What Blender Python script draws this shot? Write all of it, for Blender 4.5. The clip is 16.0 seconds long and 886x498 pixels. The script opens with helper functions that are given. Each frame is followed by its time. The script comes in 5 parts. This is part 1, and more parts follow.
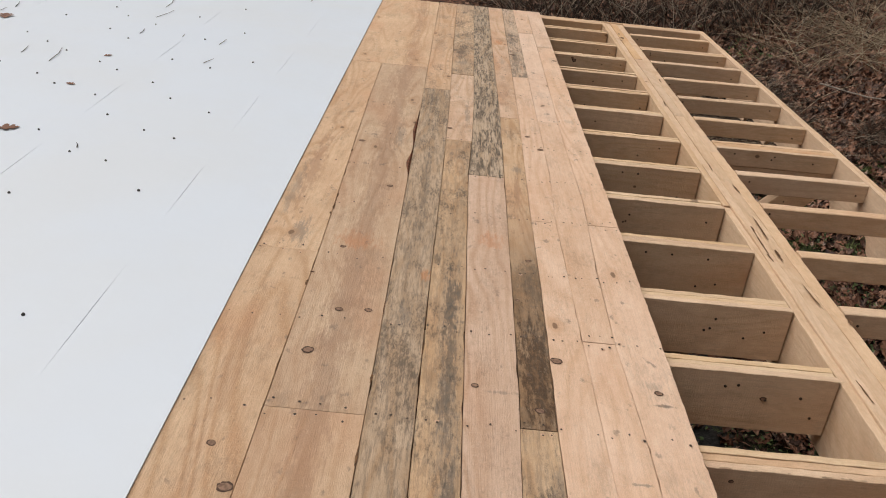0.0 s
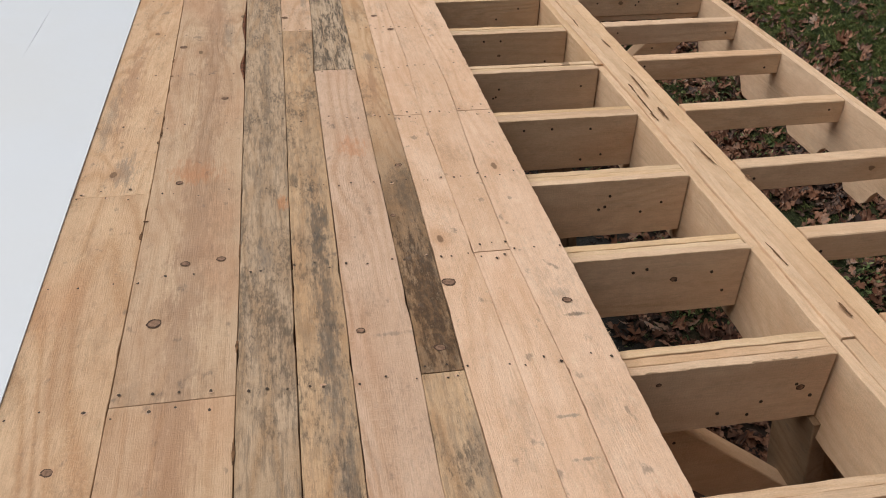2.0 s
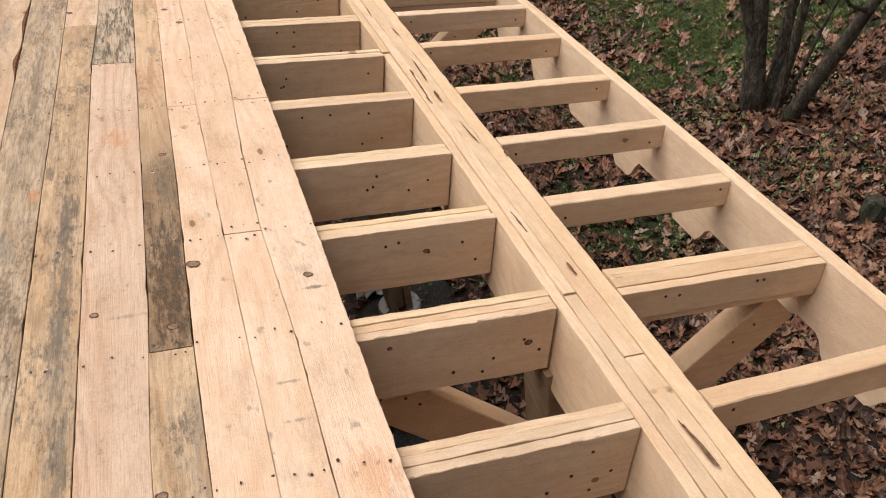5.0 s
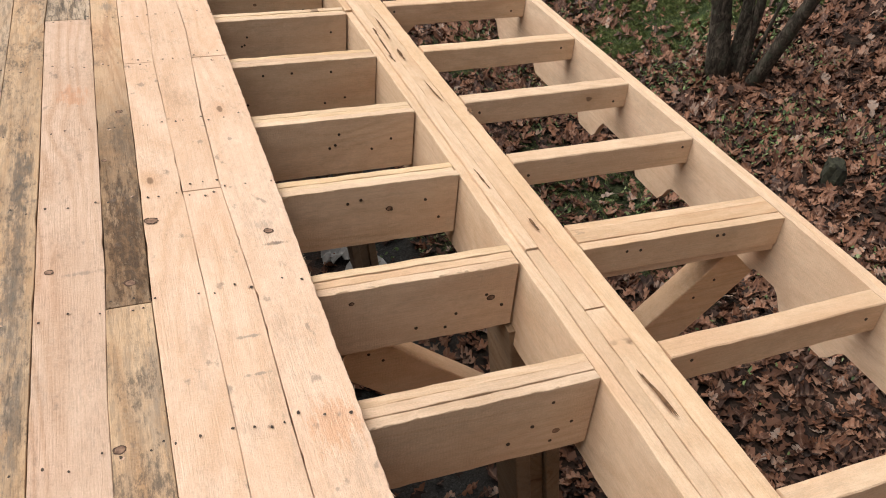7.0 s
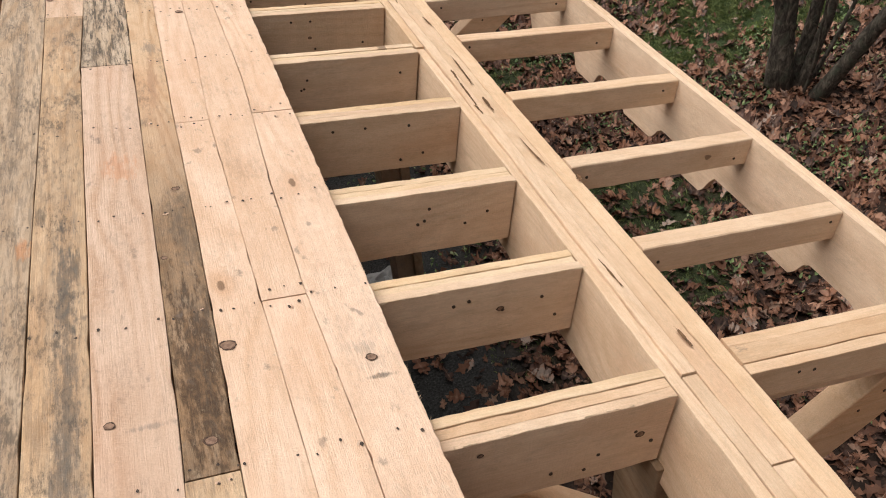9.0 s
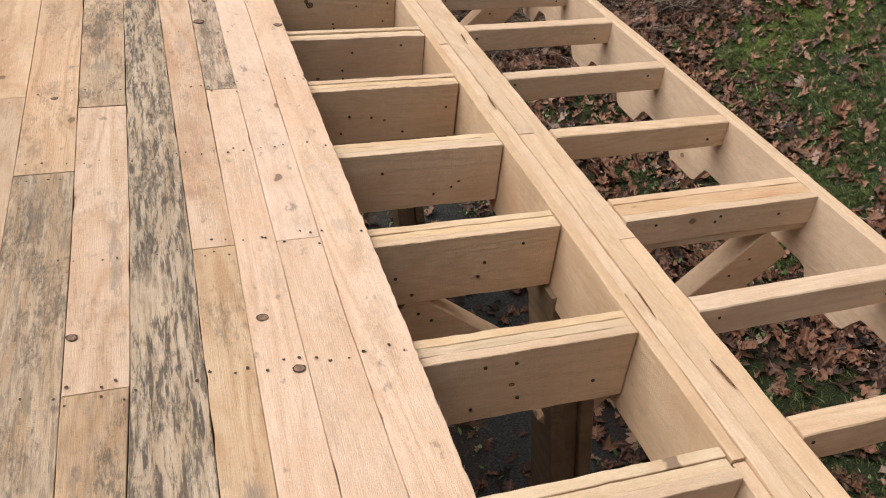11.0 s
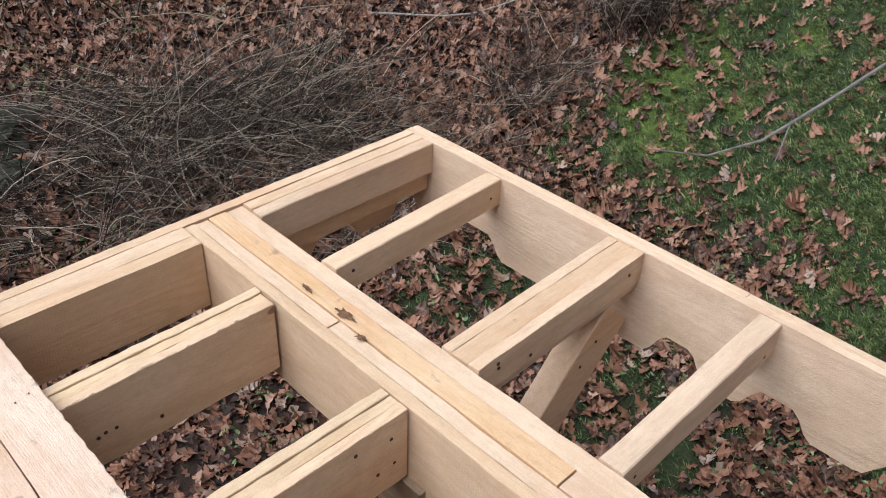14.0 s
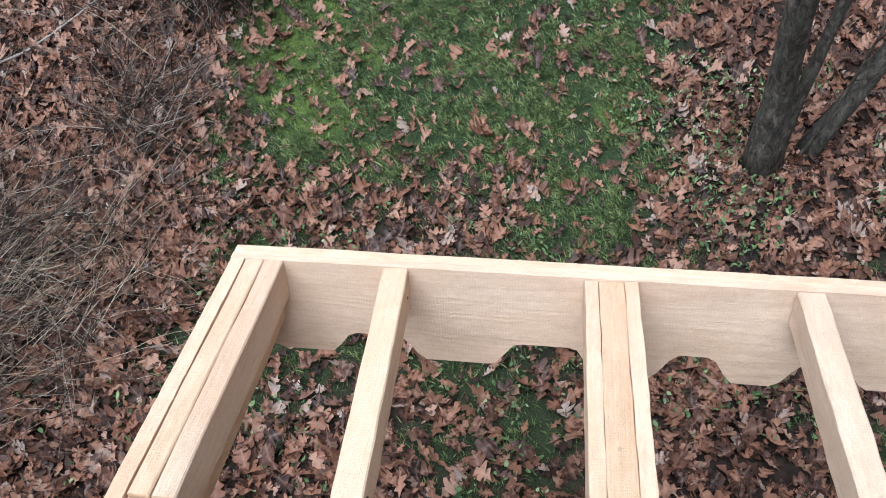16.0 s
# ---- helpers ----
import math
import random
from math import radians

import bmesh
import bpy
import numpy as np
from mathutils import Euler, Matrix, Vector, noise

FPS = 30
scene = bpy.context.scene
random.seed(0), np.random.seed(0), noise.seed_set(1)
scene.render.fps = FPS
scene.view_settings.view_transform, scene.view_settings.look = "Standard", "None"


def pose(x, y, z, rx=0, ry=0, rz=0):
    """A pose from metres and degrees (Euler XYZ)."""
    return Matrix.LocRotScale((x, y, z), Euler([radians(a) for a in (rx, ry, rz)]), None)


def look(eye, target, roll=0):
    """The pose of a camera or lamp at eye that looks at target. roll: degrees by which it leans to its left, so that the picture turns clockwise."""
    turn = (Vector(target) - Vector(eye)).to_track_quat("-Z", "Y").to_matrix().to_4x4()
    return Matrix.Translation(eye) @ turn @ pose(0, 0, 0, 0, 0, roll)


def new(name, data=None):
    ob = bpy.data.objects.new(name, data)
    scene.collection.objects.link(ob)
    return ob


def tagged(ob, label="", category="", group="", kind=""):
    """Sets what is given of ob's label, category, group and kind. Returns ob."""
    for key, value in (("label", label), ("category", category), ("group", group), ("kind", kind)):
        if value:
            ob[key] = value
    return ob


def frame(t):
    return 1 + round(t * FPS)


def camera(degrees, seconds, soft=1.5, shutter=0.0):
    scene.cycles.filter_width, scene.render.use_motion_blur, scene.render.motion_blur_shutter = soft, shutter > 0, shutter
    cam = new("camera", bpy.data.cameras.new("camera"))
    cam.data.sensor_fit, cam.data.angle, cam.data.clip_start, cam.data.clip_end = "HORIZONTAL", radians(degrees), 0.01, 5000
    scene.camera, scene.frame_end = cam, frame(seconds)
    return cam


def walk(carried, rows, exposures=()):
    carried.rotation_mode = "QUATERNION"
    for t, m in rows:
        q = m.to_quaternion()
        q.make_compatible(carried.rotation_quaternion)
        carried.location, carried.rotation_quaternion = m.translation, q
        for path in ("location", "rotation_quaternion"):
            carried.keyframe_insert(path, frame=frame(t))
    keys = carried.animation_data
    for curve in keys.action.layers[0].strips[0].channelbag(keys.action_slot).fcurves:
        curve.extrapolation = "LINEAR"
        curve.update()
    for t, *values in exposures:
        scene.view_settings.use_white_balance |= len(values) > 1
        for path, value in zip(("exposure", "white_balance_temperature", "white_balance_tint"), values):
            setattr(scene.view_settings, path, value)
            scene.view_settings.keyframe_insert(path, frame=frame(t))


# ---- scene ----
cam = camera(55.4, 16.0, soft=1.0)
PATH = [
    (0, (-1.177, -1.145, 1.28), (-1.147, 0.643, 0.385), 6.0),
    (0.5, (-1.103, -1.109, 1.235), (-0.945, 0.61, 0.225), 5.6),
    (1, (-1.071, -1.071, 1.214), (-0.853, 0.596, 0.131), 4.5),
    (1.5, (-1.102, -0.935, 1.194), (-0.848, 0.706, 0.079), 2.9),
    (2, (-1.139, -0.797, 1.208), (-0.814, 0.82, 0.077), 1.9),
    (2.5, (-1.142, -0.748, 1.218), (-0.779, 0.852, 0.075), 1.7),
    (3, (-1.11, -0.756, 1.215), (-0.697, 0.836, 0.076), 1.1),
    (3.5, (-0.99, -0.836, 1.212), (-0.469, 0.741, 0.098), 4.3),
    (4, (-0.885, -0.937, 1.22), (-0.356, 0.644, 0.115), 5.6),
    (4.5, (-0.839, -0.971, 1.227), (-0.311, 0.603, 0.111), 3.9),
    (5, (-0.818, -0.975, 1.223), (-0.244, 0.576, 0.099), 3.8),
    (5.2, (-0.811, -0.981, 1.223), (-0.219, 0.565, 0.101), 3.8),
    (7.3, (-0.802, -0.995, 1.191), (-0.168, 0.48, -0.002), 5.1),
    (7.5, (-0.798, -0.989, 1.197), (-0.167, 0.48, -0.004), 4.9),
    (8, (-0.787, -0.952, 1.196), (-0.162, 0.517, -0.009), 4.4),
    (8.2, (-0.811, -0.905, 1.189), (-0.18, 0.565, -0.012), 4.6),
    (10.3, (-0.917, 0.617, 1.183), (-0.342, 2.103, -0.026), 4.8),
    (10.5, (-0.918, 0.783, 1.185), (-0.34, 2.277, -0.013), 4.7),
    (11, (-0.908, 1.277, 1.184), (-0.332, 2.785, 0.004), 5.8),
    (11.5, (-0.923, 1.758, 1.184), (-0.328, 3.262, 0.007), 4.7),
    (12, (-0.891, 2.26, 1.158), (-0.217, 3.725, -0.025), 4.7),
    (12.5, (-0.861, 2.717, 1.163), (-0.039, 4.102, -0.023), 4.5),
    (13, (-0.827, 3.148, 1.173), (0.173, 4.428, 0.005), 4.5),
    (13.5, (-0.786, 3.603, 1.173), (0.285, 4.839, 0.022), 3.9),
    (14, (-0.781, 4.015, 1.179), (0.384, 5.168, 0.034), 2.1),
    (14.5, (-0.733, 4.368, 1.16), (0.536, 5.371, -0.016), 2.2),
    (15, (-0.662, 4.69, 1.134), (0.706, 5.49, -0.086), 2.9),
    (15.2, (-0.661, 4.807, 1.123), (0.756, 5.501, -0.107), 2.5),
    (15.5, (-0.626, 4.917, 1.149), (0.834, 5.479, -0.098), 0.0),
    (16, (-0.565, 5.021, 1.144), (0.975, 5.298, -0.102), -3.2),
]
EXPOSURES = [(0.0, -0.49, 6950, 13), (1.5, -0.50, 7000, 13), (3.0, -0.44, 6950, 13), (3.5, -0.11, 6850, 12), (4.0, 0.05, 6850, 12), (5.0, 0.07, 6850, 12), (8.0, 0.05, 6750, 12), (11.5, -0.03, 6650, 11),
             (12.5, -0.04, 6700, 12), (13.0, 0.04, 6450, 11), (13.5, 0.11, 6050, 10), (14.5, 0.35, 5550, 8), (16.0, 0.54, 5300, 7)]
SLOPE = 9.46                      # the roof falls this many degrees towards +x
ROOF = pose(0, 0, 0, 0, SLOPE, 0)
walk(cam, [(t, ROOF @ look(eye, target, roll)) for t, eye, target, roll in PATH], EXPOSURES)

# ---------------------------------------------------------------- world and light
world = bpy.data.worlds.new("overcast_sky")
world.use_nodes = True
scene.world = world
wn, wl = world.node_tree.nodes, world.node_tree.links
wn.clear()
sky = wn.new("ShaderNodeTexSky")
sky.sky_type, sky.sun_disc = "NISHITA", False
sky.sun_elevation, sky.sun_rotation = radians(67), radians(-61)
sky.air_density, sky.dust_density, sky.ozone_density = 1.0, 6.0, 1.0
pale = wn.new("ShaderNodeHueSaturation")
pale.inputs["Saturation"].default_value = 0.12
bg = wn.new("ShaderNodeBackground")
bg.inputs["Strength"].default_value = 0.094
wout = wn.new("ShaderNodeOutputWorld")
wl.new(sky.outputs[0], pale.inputs["Color"])
wl.new(pale.outputs[0], bg.inputs["Color"])
wl.new(bg.outputs[0], wout.inputs["Surface"])
sun = new("sun", bpy.data.lights.new("sun", "SUN"))
sun.data.energy, sun.data.angle, sun.data.color = 2.75, radians(70), (1.0, 0.97, 0.94)
sun.matrix_world = look((-4.5, 2.5, 12), (0, 0, 0))


# ---------------------------------------------------------------- materials
class Nodes:
    """A small wrapper for building a node material."""

    def __init__(self, name):
        self.mat = bpy.data.materials.new(name)
        self.mat.use_nodes = True
        self.t = self.mat.node_tree
        self.t.nodes.clear()
        self.out = self.t.nodes.new("ShaderNodeOutputMaterial")
        self.bsdf = self.t.nodes.new("ShaderNodeBsdfPrincipled")
        self.t.links.new(self.bsdf.outputs[0], self.out.inputs[0])

    def link(self, a, b):
        if isinstance(a, (int, float)):
            b.default_value = a
        elif isinstance(a, tuple):
            b.default_value = (*a, 1.0) if len(a) == 3 and b.type == "RGBA" else a
        else:
            self.t.links.new(a, b)

    def obj(self):
        return self.t.nodes.new("ShaderNodeTexCoord").outputs["Object"]

    def rnd(self):
        return self.t.nodes.new("ShaderNodeObjectInfo").outputs["Random"]

    def island(self):
        return self.t.nodes.new("ShaderNodeNewGeometry").outputs["Random Per Island"]

    def math(self, op, a, b=0.0, c=0.0, clamp=False):
        n = self.t.nodes.new("ShaderNodeMath")
        n.operation, n.use_clamp = op, clamp
        for v, s in zip((a, b, c), n.inputs):
            self.link(v, s)
        return n.outputs[0]

    def vmath(self, op, a, b):
        n = self.t.nodes.new("ShaderNodeVectorMath")
        n.operation = op
        self.link(a, n.inputs[0])
        self.link(b, n.inputs[1])
        return n.outputs[0]

    def noise(self, vec, scale, detail=3.0, rough=0.5, dist=0.0):
        n = self.t.nodes.new("ShaderNodeTexNoise")
        self.link(vec, n.inputs["Vector"])
        n.inputs["Scale"].default_value, n.inputs["Detail"].default_value = scale, detail
        n.inputs["Roughness"].default_value, n.inputs["Distortion"].default_value = rough, dist
        return n.outputs["Fac"]

    def wave(self, vec, scale, dist, detail=2.0, dscale=1.0, direction="X"):
        n = self.t.nodes.new("ShaderNodeTexWave")
        n.bands_direction = direction
        self.link(vec, n.inputs["Vector"])
        n.inputs["Scale"].default_value, n.inputs["Distortion"].default_value = scale, dist
        n.inputs["Detail"].default_value, n.inputs["Detail Scale"].default_value = detail, dscale
        return n.outputs["Fac"]

    def voronoi(self, vec, scale, rand=1.0):
        n = self.t.nodes.new("ShaderNodeTexVoronoi")
        self.link(vec, n.inputs["Vector"])
        n.inputs["Scale"].default_value, n.inputs["Randomness"].default_value = scale, rand
        return n.outputs

    def step(self, v, lo, hi, to_lo=0.0, to_hi=1.0):
        n = self.t.nodes.new("ShaderNodeMapRange")
        n.interpolation_type = "SMOOTHSTEP"
        for s, val in zip(("Value", "From Min", "From Max", "To Min", "To Max"), (v, lo, hi, to_lo, to_hi)):
            self.link(val, n.inputs[s])
        return n.outputs[0]

    def mix(self, fac, a, b):
        n = self.t.nodes.new("ShaderNodeMix")
        n.data_type = "RGBA"
        self.link(fac, n.inputs[0])
        self.link(a, n.inputs[6])
        self.link(b, n.inputs[7])
        return n.outputs[2]

    def ramp(self, v, stops):
        n = self.t.nodes.new("ShaderNodeValToRGB")
        while len(n.color_ramp.elements) < len(stops):
            n.color_ramp.elements.new(0.5)
        for e, (p, c) in zip(n.color_ramp.elements, stops):
            e.position, e.color = p, (*c, 1.0)
        self.link(v, n.inputs[0])
        return n.outputs[0]

    def finish(self, color, rough=0.7, bump=None, strength=0.3, dist=0.002, spec=0.3):
        self.link(color, self.bsdf.inputs["Base Color"])
        self.link(rough, self.bsdf.inputs["Roughness"])
        self.bsdf.inputs["Specular IOR Level"].default_value = spec
        if bump is not None:
            b = self.t.nodes.new("ShaderNodeBump")
            b.inputs["Strength"].default_value, b.inputs["Distance"].default_value = strength, dist
            self.link(bump, b.inputs["Height"])
            self.t.links.new(b.outputs[0], self.bsdf.inputs["Normal"])
        return self.mat


def wood(name, axis, flat, pale, tan, vary=0.12, streak=0.0, soft=0.0, streak_col=(0.09, 0.085, 0.08), grey=0.0, blush=0.0, brown=0.0, stain=None, saw=0.0, smudge=0.55, patches=(), grain=0.2, knots=0.2, figure=0.7, pepper=0.3, bands=85.0):
    """Sawn softwood with its grain along an axis; streaks, grey weathering, pink-orange blush and brown stain as given."""
    m = Nodes(name)
    pale, tan = (tuple(c * f for c, f in zip(v, (0.985, 0.958, 0.925))) for v in (pale, tan))
    r = m.rnd()
    comb = m.t.nodes.new("ShaderNodeCombineXYZ")
    for k, s in enumerate(comb.inputs):
        m.link(m.math("MULTIPLY", r, (37.0, 53.0, 71.0)[k]), s)
    p = m.vmath("ADD", m.obj(), comb.outputs[0])
    long = [1.0, 1.0, 1.0]
    long["xyz".index(axis)] = 0.07
    q = m.vmath("MULTIPLY", p, tuple(long))
    fine = [1.0, 1.0, 1.0]
    fine["xyz".index(axis)] = 0.02
    qf = m.vmath("MULTIPLY", p, tuple(fine))
    across = [a for a in "xyz" if a not in (axis, flat)][0].upper()
    hill = m.noise(m.vmath("MULTIPLY", p, tuple(0.14 if c < 1 else 1.0 for c in long)), 4.2, 1.8, 0.45, 0.5)
    # knots: sparse dark eyes with a ring
    split = m.t.nodes.new("ShaderNodeSeparateXYZ")
    m.link(p, split.inputs[0])
    plane = m.t.nodes.new("ShaderNodeCombineXYZ")
    wide = [a for a in "xyz" if a not in (axis, flat)][0]
    wob = m.noise(p, 25.0, 2.0)
    m.link(m.math("MULTIPLY_ADD", wob, 0.03, m.math("MULTIPLY", split.outputs["xyz".index(axis)], 0.6)), plane.inputs[0])
    m.link(m.math("MULTIPLY_ADD", wob, 0.02, split.outputs["xyz".index(wide)]), plane.inputs[1])
    kn = m.voronoi(plane.outputs[0], 4.6)
    kn_node = kn["Distance"].node
    kn_node.voronoi_dimensions = "2D"
    core = m.step(kn["Distance"], 0.03, 0.052, 1.0, 0.0)
    halo = m.step(kn["Distance"], 0.04, 0.2, 1.0, 0.0)
    pick = m.math("GREATER_THAN", m.t.nodes.new("ShaderNodeSeparateColor").outputs[0], 2.0)
    sep = pick.node.inputs[0].links[0].from_node
    m.t.links.new(kn["Color"], sep.inputs[0])
    pick.node.inputs[1].default_value = 1.0 - knots
    swirl = m.math("MULTIPLY", m.step(kn["Distance"], 0.0, 0.34, 0.055, 0.0), pick)
    hill = m.math("ADD", hill, swirl)
    rings = m.math("MULTIPLY_ADD", m.math("SINE", m.math("MULTIPLY", hill, bands)), 0.5, 0.5)
    rings = m.math("MULTIPLY", m.math("POWER", rings, 2.0), m.step(m.noise(q, 6.0, 2.0), 0.3, 0.65, 0.25, 1.0))
    rings = m.math("MULTIPLY", rings, m.step(m.noise(p, 140.0, 4.0, 0.7), 0.3, 0.6, 0.45, 1.0))
    fibre = m.noise(qf, 320.0, 4.0, 0.65)
    cloud = m.noise(m.vmath("MULTIPLY", p, tuple(0.35 if c < 1 else 1.0 for c in long)), 7.0, 3.0, 0.6)
    col = m.mix(m.step(cloud, 0.3, 0.72), pale, tan)
    col = m.mix(m.math("MULTIPLY", rings, figure), col, tuple(c * f for c, f in zip(tan, (0.74, 0.61, 0.47))))
    col = m.mix(m.math("MULTIPLY", m.step(fibre, 0.42, 0.7), grain), col, tuple(c * 0.55 for c in tan))
    if blush:
        b = m.step(m.noise(m.vmath("MULTIPLY", p, tuple(0.4 if c < 1 else 1.0 for c in long)), 5.0, 2.0), 0.5, 0.72)
        col = m.mix(m.math("MULTIPLY", b, blush), col, (0.55, 0.26, 0.14))
    if brown:
        b = m.step(m.noise(m.vmath("MULTIPLY", p, tuple(0.3 if c < 1 else 1.0 for c in long)), 4.0, 4.0, 0.65), 0.36, 0.62)
        if stain:
            along = m.t.nodes.new("ShaderNodeSeparateXYZ")
            m.link(m.obj(), along.inputs[0])
            b = m.math("MULTIPLY", m.step(b, 0.0, 1.0, 0.55, 1.0), m.step(along.outputs[1], stain[0], stain[1], 1.0, 0.06))
        col = m.mix(m.math("MULTIPLY", b, brown), col, (0.105, 0.064, 0.036))
    if grey:
        g = m.step(m.noise(m.vmath("MULTIPLY", p, tuple(0.18 if c < 1 else 1.0 for c in long)), 9.0, 4.0, 0.6), 0.38, 0.66)
        col = m.mix(m.math("MULTIPLY", g, grey), col, (0.27, 0.235, 0.19))
    if streak:
        s1 = m.noise(m.vmath("MULTIPLY", p, tuple(0.10 if c < 1 else 1.0 for c in long)), 105.0, 7.0, 0.72, 0.4)
        s2 = m.noise(m.vmath("MULTIPLY", p, tuple(0.3 if c < 1 else 1.0 for c in long)), 7.0, 3.0, 0.6)
        s3 = m.noise(m.vmath("MULTIPLY", p, tuple(0.4 if c < 1 else 1.0 for c in long)), 34.0, 5.0, 0.65)
        s = m.math("MULTIPLY", m.step(s1, 0.475 - soft, 0.575 + soft), m.step(s2, 0.24, 0.5))
        s = m.math("MAXIMUM", s, m.math("MULTIPLY", m.step(s3, 0.52, 0.68), m.step(s2, 0.42, 0.66, 0.0, 0.7)))
        col = m.mix(m.math("MULTIPLY", s, streak), col, streak_col)
    if patches:
        at = m.t.nodes.new("ShaderNodeSeparateXYZ")
        m.link(m.obj(), at.inputs[0])
        ragged = m.noise(m.vmath("MULTIPLY", p, tuple(0.3 if c < 1 else 1.0 for c in long)), 60.0, 8.0, 0.78)
        torn = m.noise(m.vmath("MULTIPLY", p, tuple(0.12 if c < 1 else 1.0 for c in long)), 110.0, 5.0, 0.7)
        ragged = m.math("MULTIPLY_ADD", torn, 0.55, m.math("MULTIPLY", ragged, 0.6))
        for cx, cy, rx, ry, tint, amount in patches:
            u = m.math("MULTIPLY", m.math("SUBTRACT", at.outputs[0], cx + 1.1), 1.0 / rx)
            v = m.math("MULTIPLY", m.math("SUBTRACT", at.outputs[1], cy - 2.0), 1.0 / ry)
            d = m.math("SQRT", m.math("ADD", m.math("MULTIPLY", u, u), m.math("MULTIPLY", v, v)))
            d = m.math("ADD", d, m.math("MULTIPLY_ADD", ragged, 4.2, -2.3))
            col = m.mix(m.step(d, 0.35, 1.05, amount, 0.0), col, tint)
    mottle = m.noise(m.vmath("MULTIPLY", p, tuple(0.45 if c < 1 else 1.0 for c in long)), 55.0, 8.0, 0.74, 0.3)
    col = m.mix(m.step(mottle, 0.40, 0.66, 0.0, 0.30), col, tuple(c * f for c, f in zip(tan, (0.80, 0.72, 0.62))))
    col = m.mix(m.step(mottle, 0.30, 0.44, 0.22, 0.0), col, tuple(min(0.8, c * 1.22) for c in pale))
    # mildew and grime: fine dark specks, gathered in clouds and drawn out a little along the grain
    speck = m.noise(m.vmath("MULTIPLY", p, tuple(0.28 if c < 1 else 1.0 for c in long)), 130.0, 8.0, 0.8)
    gather = m.noise(m.vmath("MULTIPLY", p, tuple(0.45 if c < 1 else 1.0 for c in long)), 10.0, 5.0, 0.65)
    grime = m.math("MULTIPLY", m.step(m.math("MULTIPLY_ADD", gather, 0.9, speck), 0.94, 1.16), pepper)
    col = m.mix(grime, col, (0.10, 0.082, 0.066))
    wool = m.noise(m.vmath("MULTIPLY", p, tuple(0.55 if c < 1 else 1.0 for c in long)), 420.0, 4.0, 0.75)
    mark = m.math("MULTIPLY", m.step(m.noise(m.vmath("MULTIPLY", p, tuple(0.6 if c < 1 else 1.0 for c in long)), 26.0, 6.0, 0.6), 0.62, 0.72), smudge)
    col = m.mix(mark, col, (0.16, 0.13, 0.11))
    col = m.mix(m.math("MULTIPLY", m.math("MULTIPLY", halo, pick), 0.30), col, tuple(c * f for c, f in zip(tan, (0.7, 0.55, 0.42))))
    col = m.mix(m.math("MULTIPLY", m.math("MULTIPLY", core, pick), 0.72), col, (0.13, 0.075, 0.045))
    hsv = m.t.nodes.new("ShaderNodeHueSaturation")
    m.link(m.math("MULTIPLY", m.math("MULTIPLY_ADD", r, vary * 1.6, 1.0 - vary), m.step(wool, 0.28, 0.72, 1.10, 0.95)), hsv.inputs["Value"])
    m.link(m.math("MULTIPLY_ADD", m.math("FRACT", m.math("MULTIPLY", r, 7.31)), 0.16, 0.94), hsv.inputs["Saturation"])
    m.link(col, hsv.inputs["Color"])
    h = m.math("ADD", m.math("ADD", m.math("MULTIPLY", fibre, 0.8), m.math("MULTIPLY", rings, 0.4)), m.math("MULTIPLY_ADD", wool, 0.8, m.math("MULTIPLY", mottle, 0.6)))
    if saw:
        sw = m.wave(p, 48.0, 7.0, 3.0, 0.6, {"x": "X", "y": "Y"}[axis])
        h = m.math("ADD", h, m.math("MULTIPLY", sw, saw))
    return m.finish(hsv.outputs[0], m.step(fibre, 0.2, 0.8, 0.62, 0.82), h, 0.85, 0.0019, 0.25)


PINK = (0.80, 0.622, 0.50)
HEART, SOOT, RUST, ASH = (0.36, 0.22, 0.145), (0.075, 0.068, 0.06), (0.56, 0.25, 0.115), (0.25, 0.215, 0.18)
plank_tan = wood("plank_tan", "y", "z", (0.70, 0.535, 0.385), (0.60, 0.425, 0.295), blush=0.28, grey=0.05, patches=(
    (-1.405, 1.2, 0.058, 9.0, HEART, 0.5), (-1.43, 0.74, 0.06, 0.07, HEART, 0.4), (-1.39, 0.95, 0.09, 0.05, HEART, 0.45), (-1.42, 1.34, 0.09, 0.05, RUST, 0.4), (-1.36, 1.86, 0.06, 0.05, HEART, 0.35), (-1.665, 2.0, 0.045, 0.55, HEART, 0.6), (-1.64, 0.6, 0.05, 0.5, HEART, 0.3), (-1.617, 1.40, 0.045, 0.13, ASH, 0.75),
    (-1.70, 1.75, 0.03, 0.35, ASH, 0.5), (-1.42, 1.38, 0.09, 0.09, RUST, 0.4), (-1.36, 2.45, 0.03, 0.25, ASH, 0.5), (-1.47, 3.2, 0.05, 0.5, HEART, 0.35)), pepper=0.2, figure=0.6)
plank_pale = wood("plank_pale", "y", "z", PINK, (0.735, 0.54, 0.41), 0.06, blush=0.12, patches=((-0.555, 0.03, 0.07, 0.09, RUST, 0.45), 
    (-0.55, 0.60, 0.04, 0.008, SOOT, 0.7), (-0.56, 0.68, 0.03, 0.03, ASH, 0.4), (-0.66, 0.30, 0.035, 0.006, ASH, 0.7), (-0.66, 0.19, 0.035, 0.006, ASH, 0.7), (-0.55, 2.9, 0.04, 0.05, ASH, 0.3)), pepper=0.18, figure=0.4)
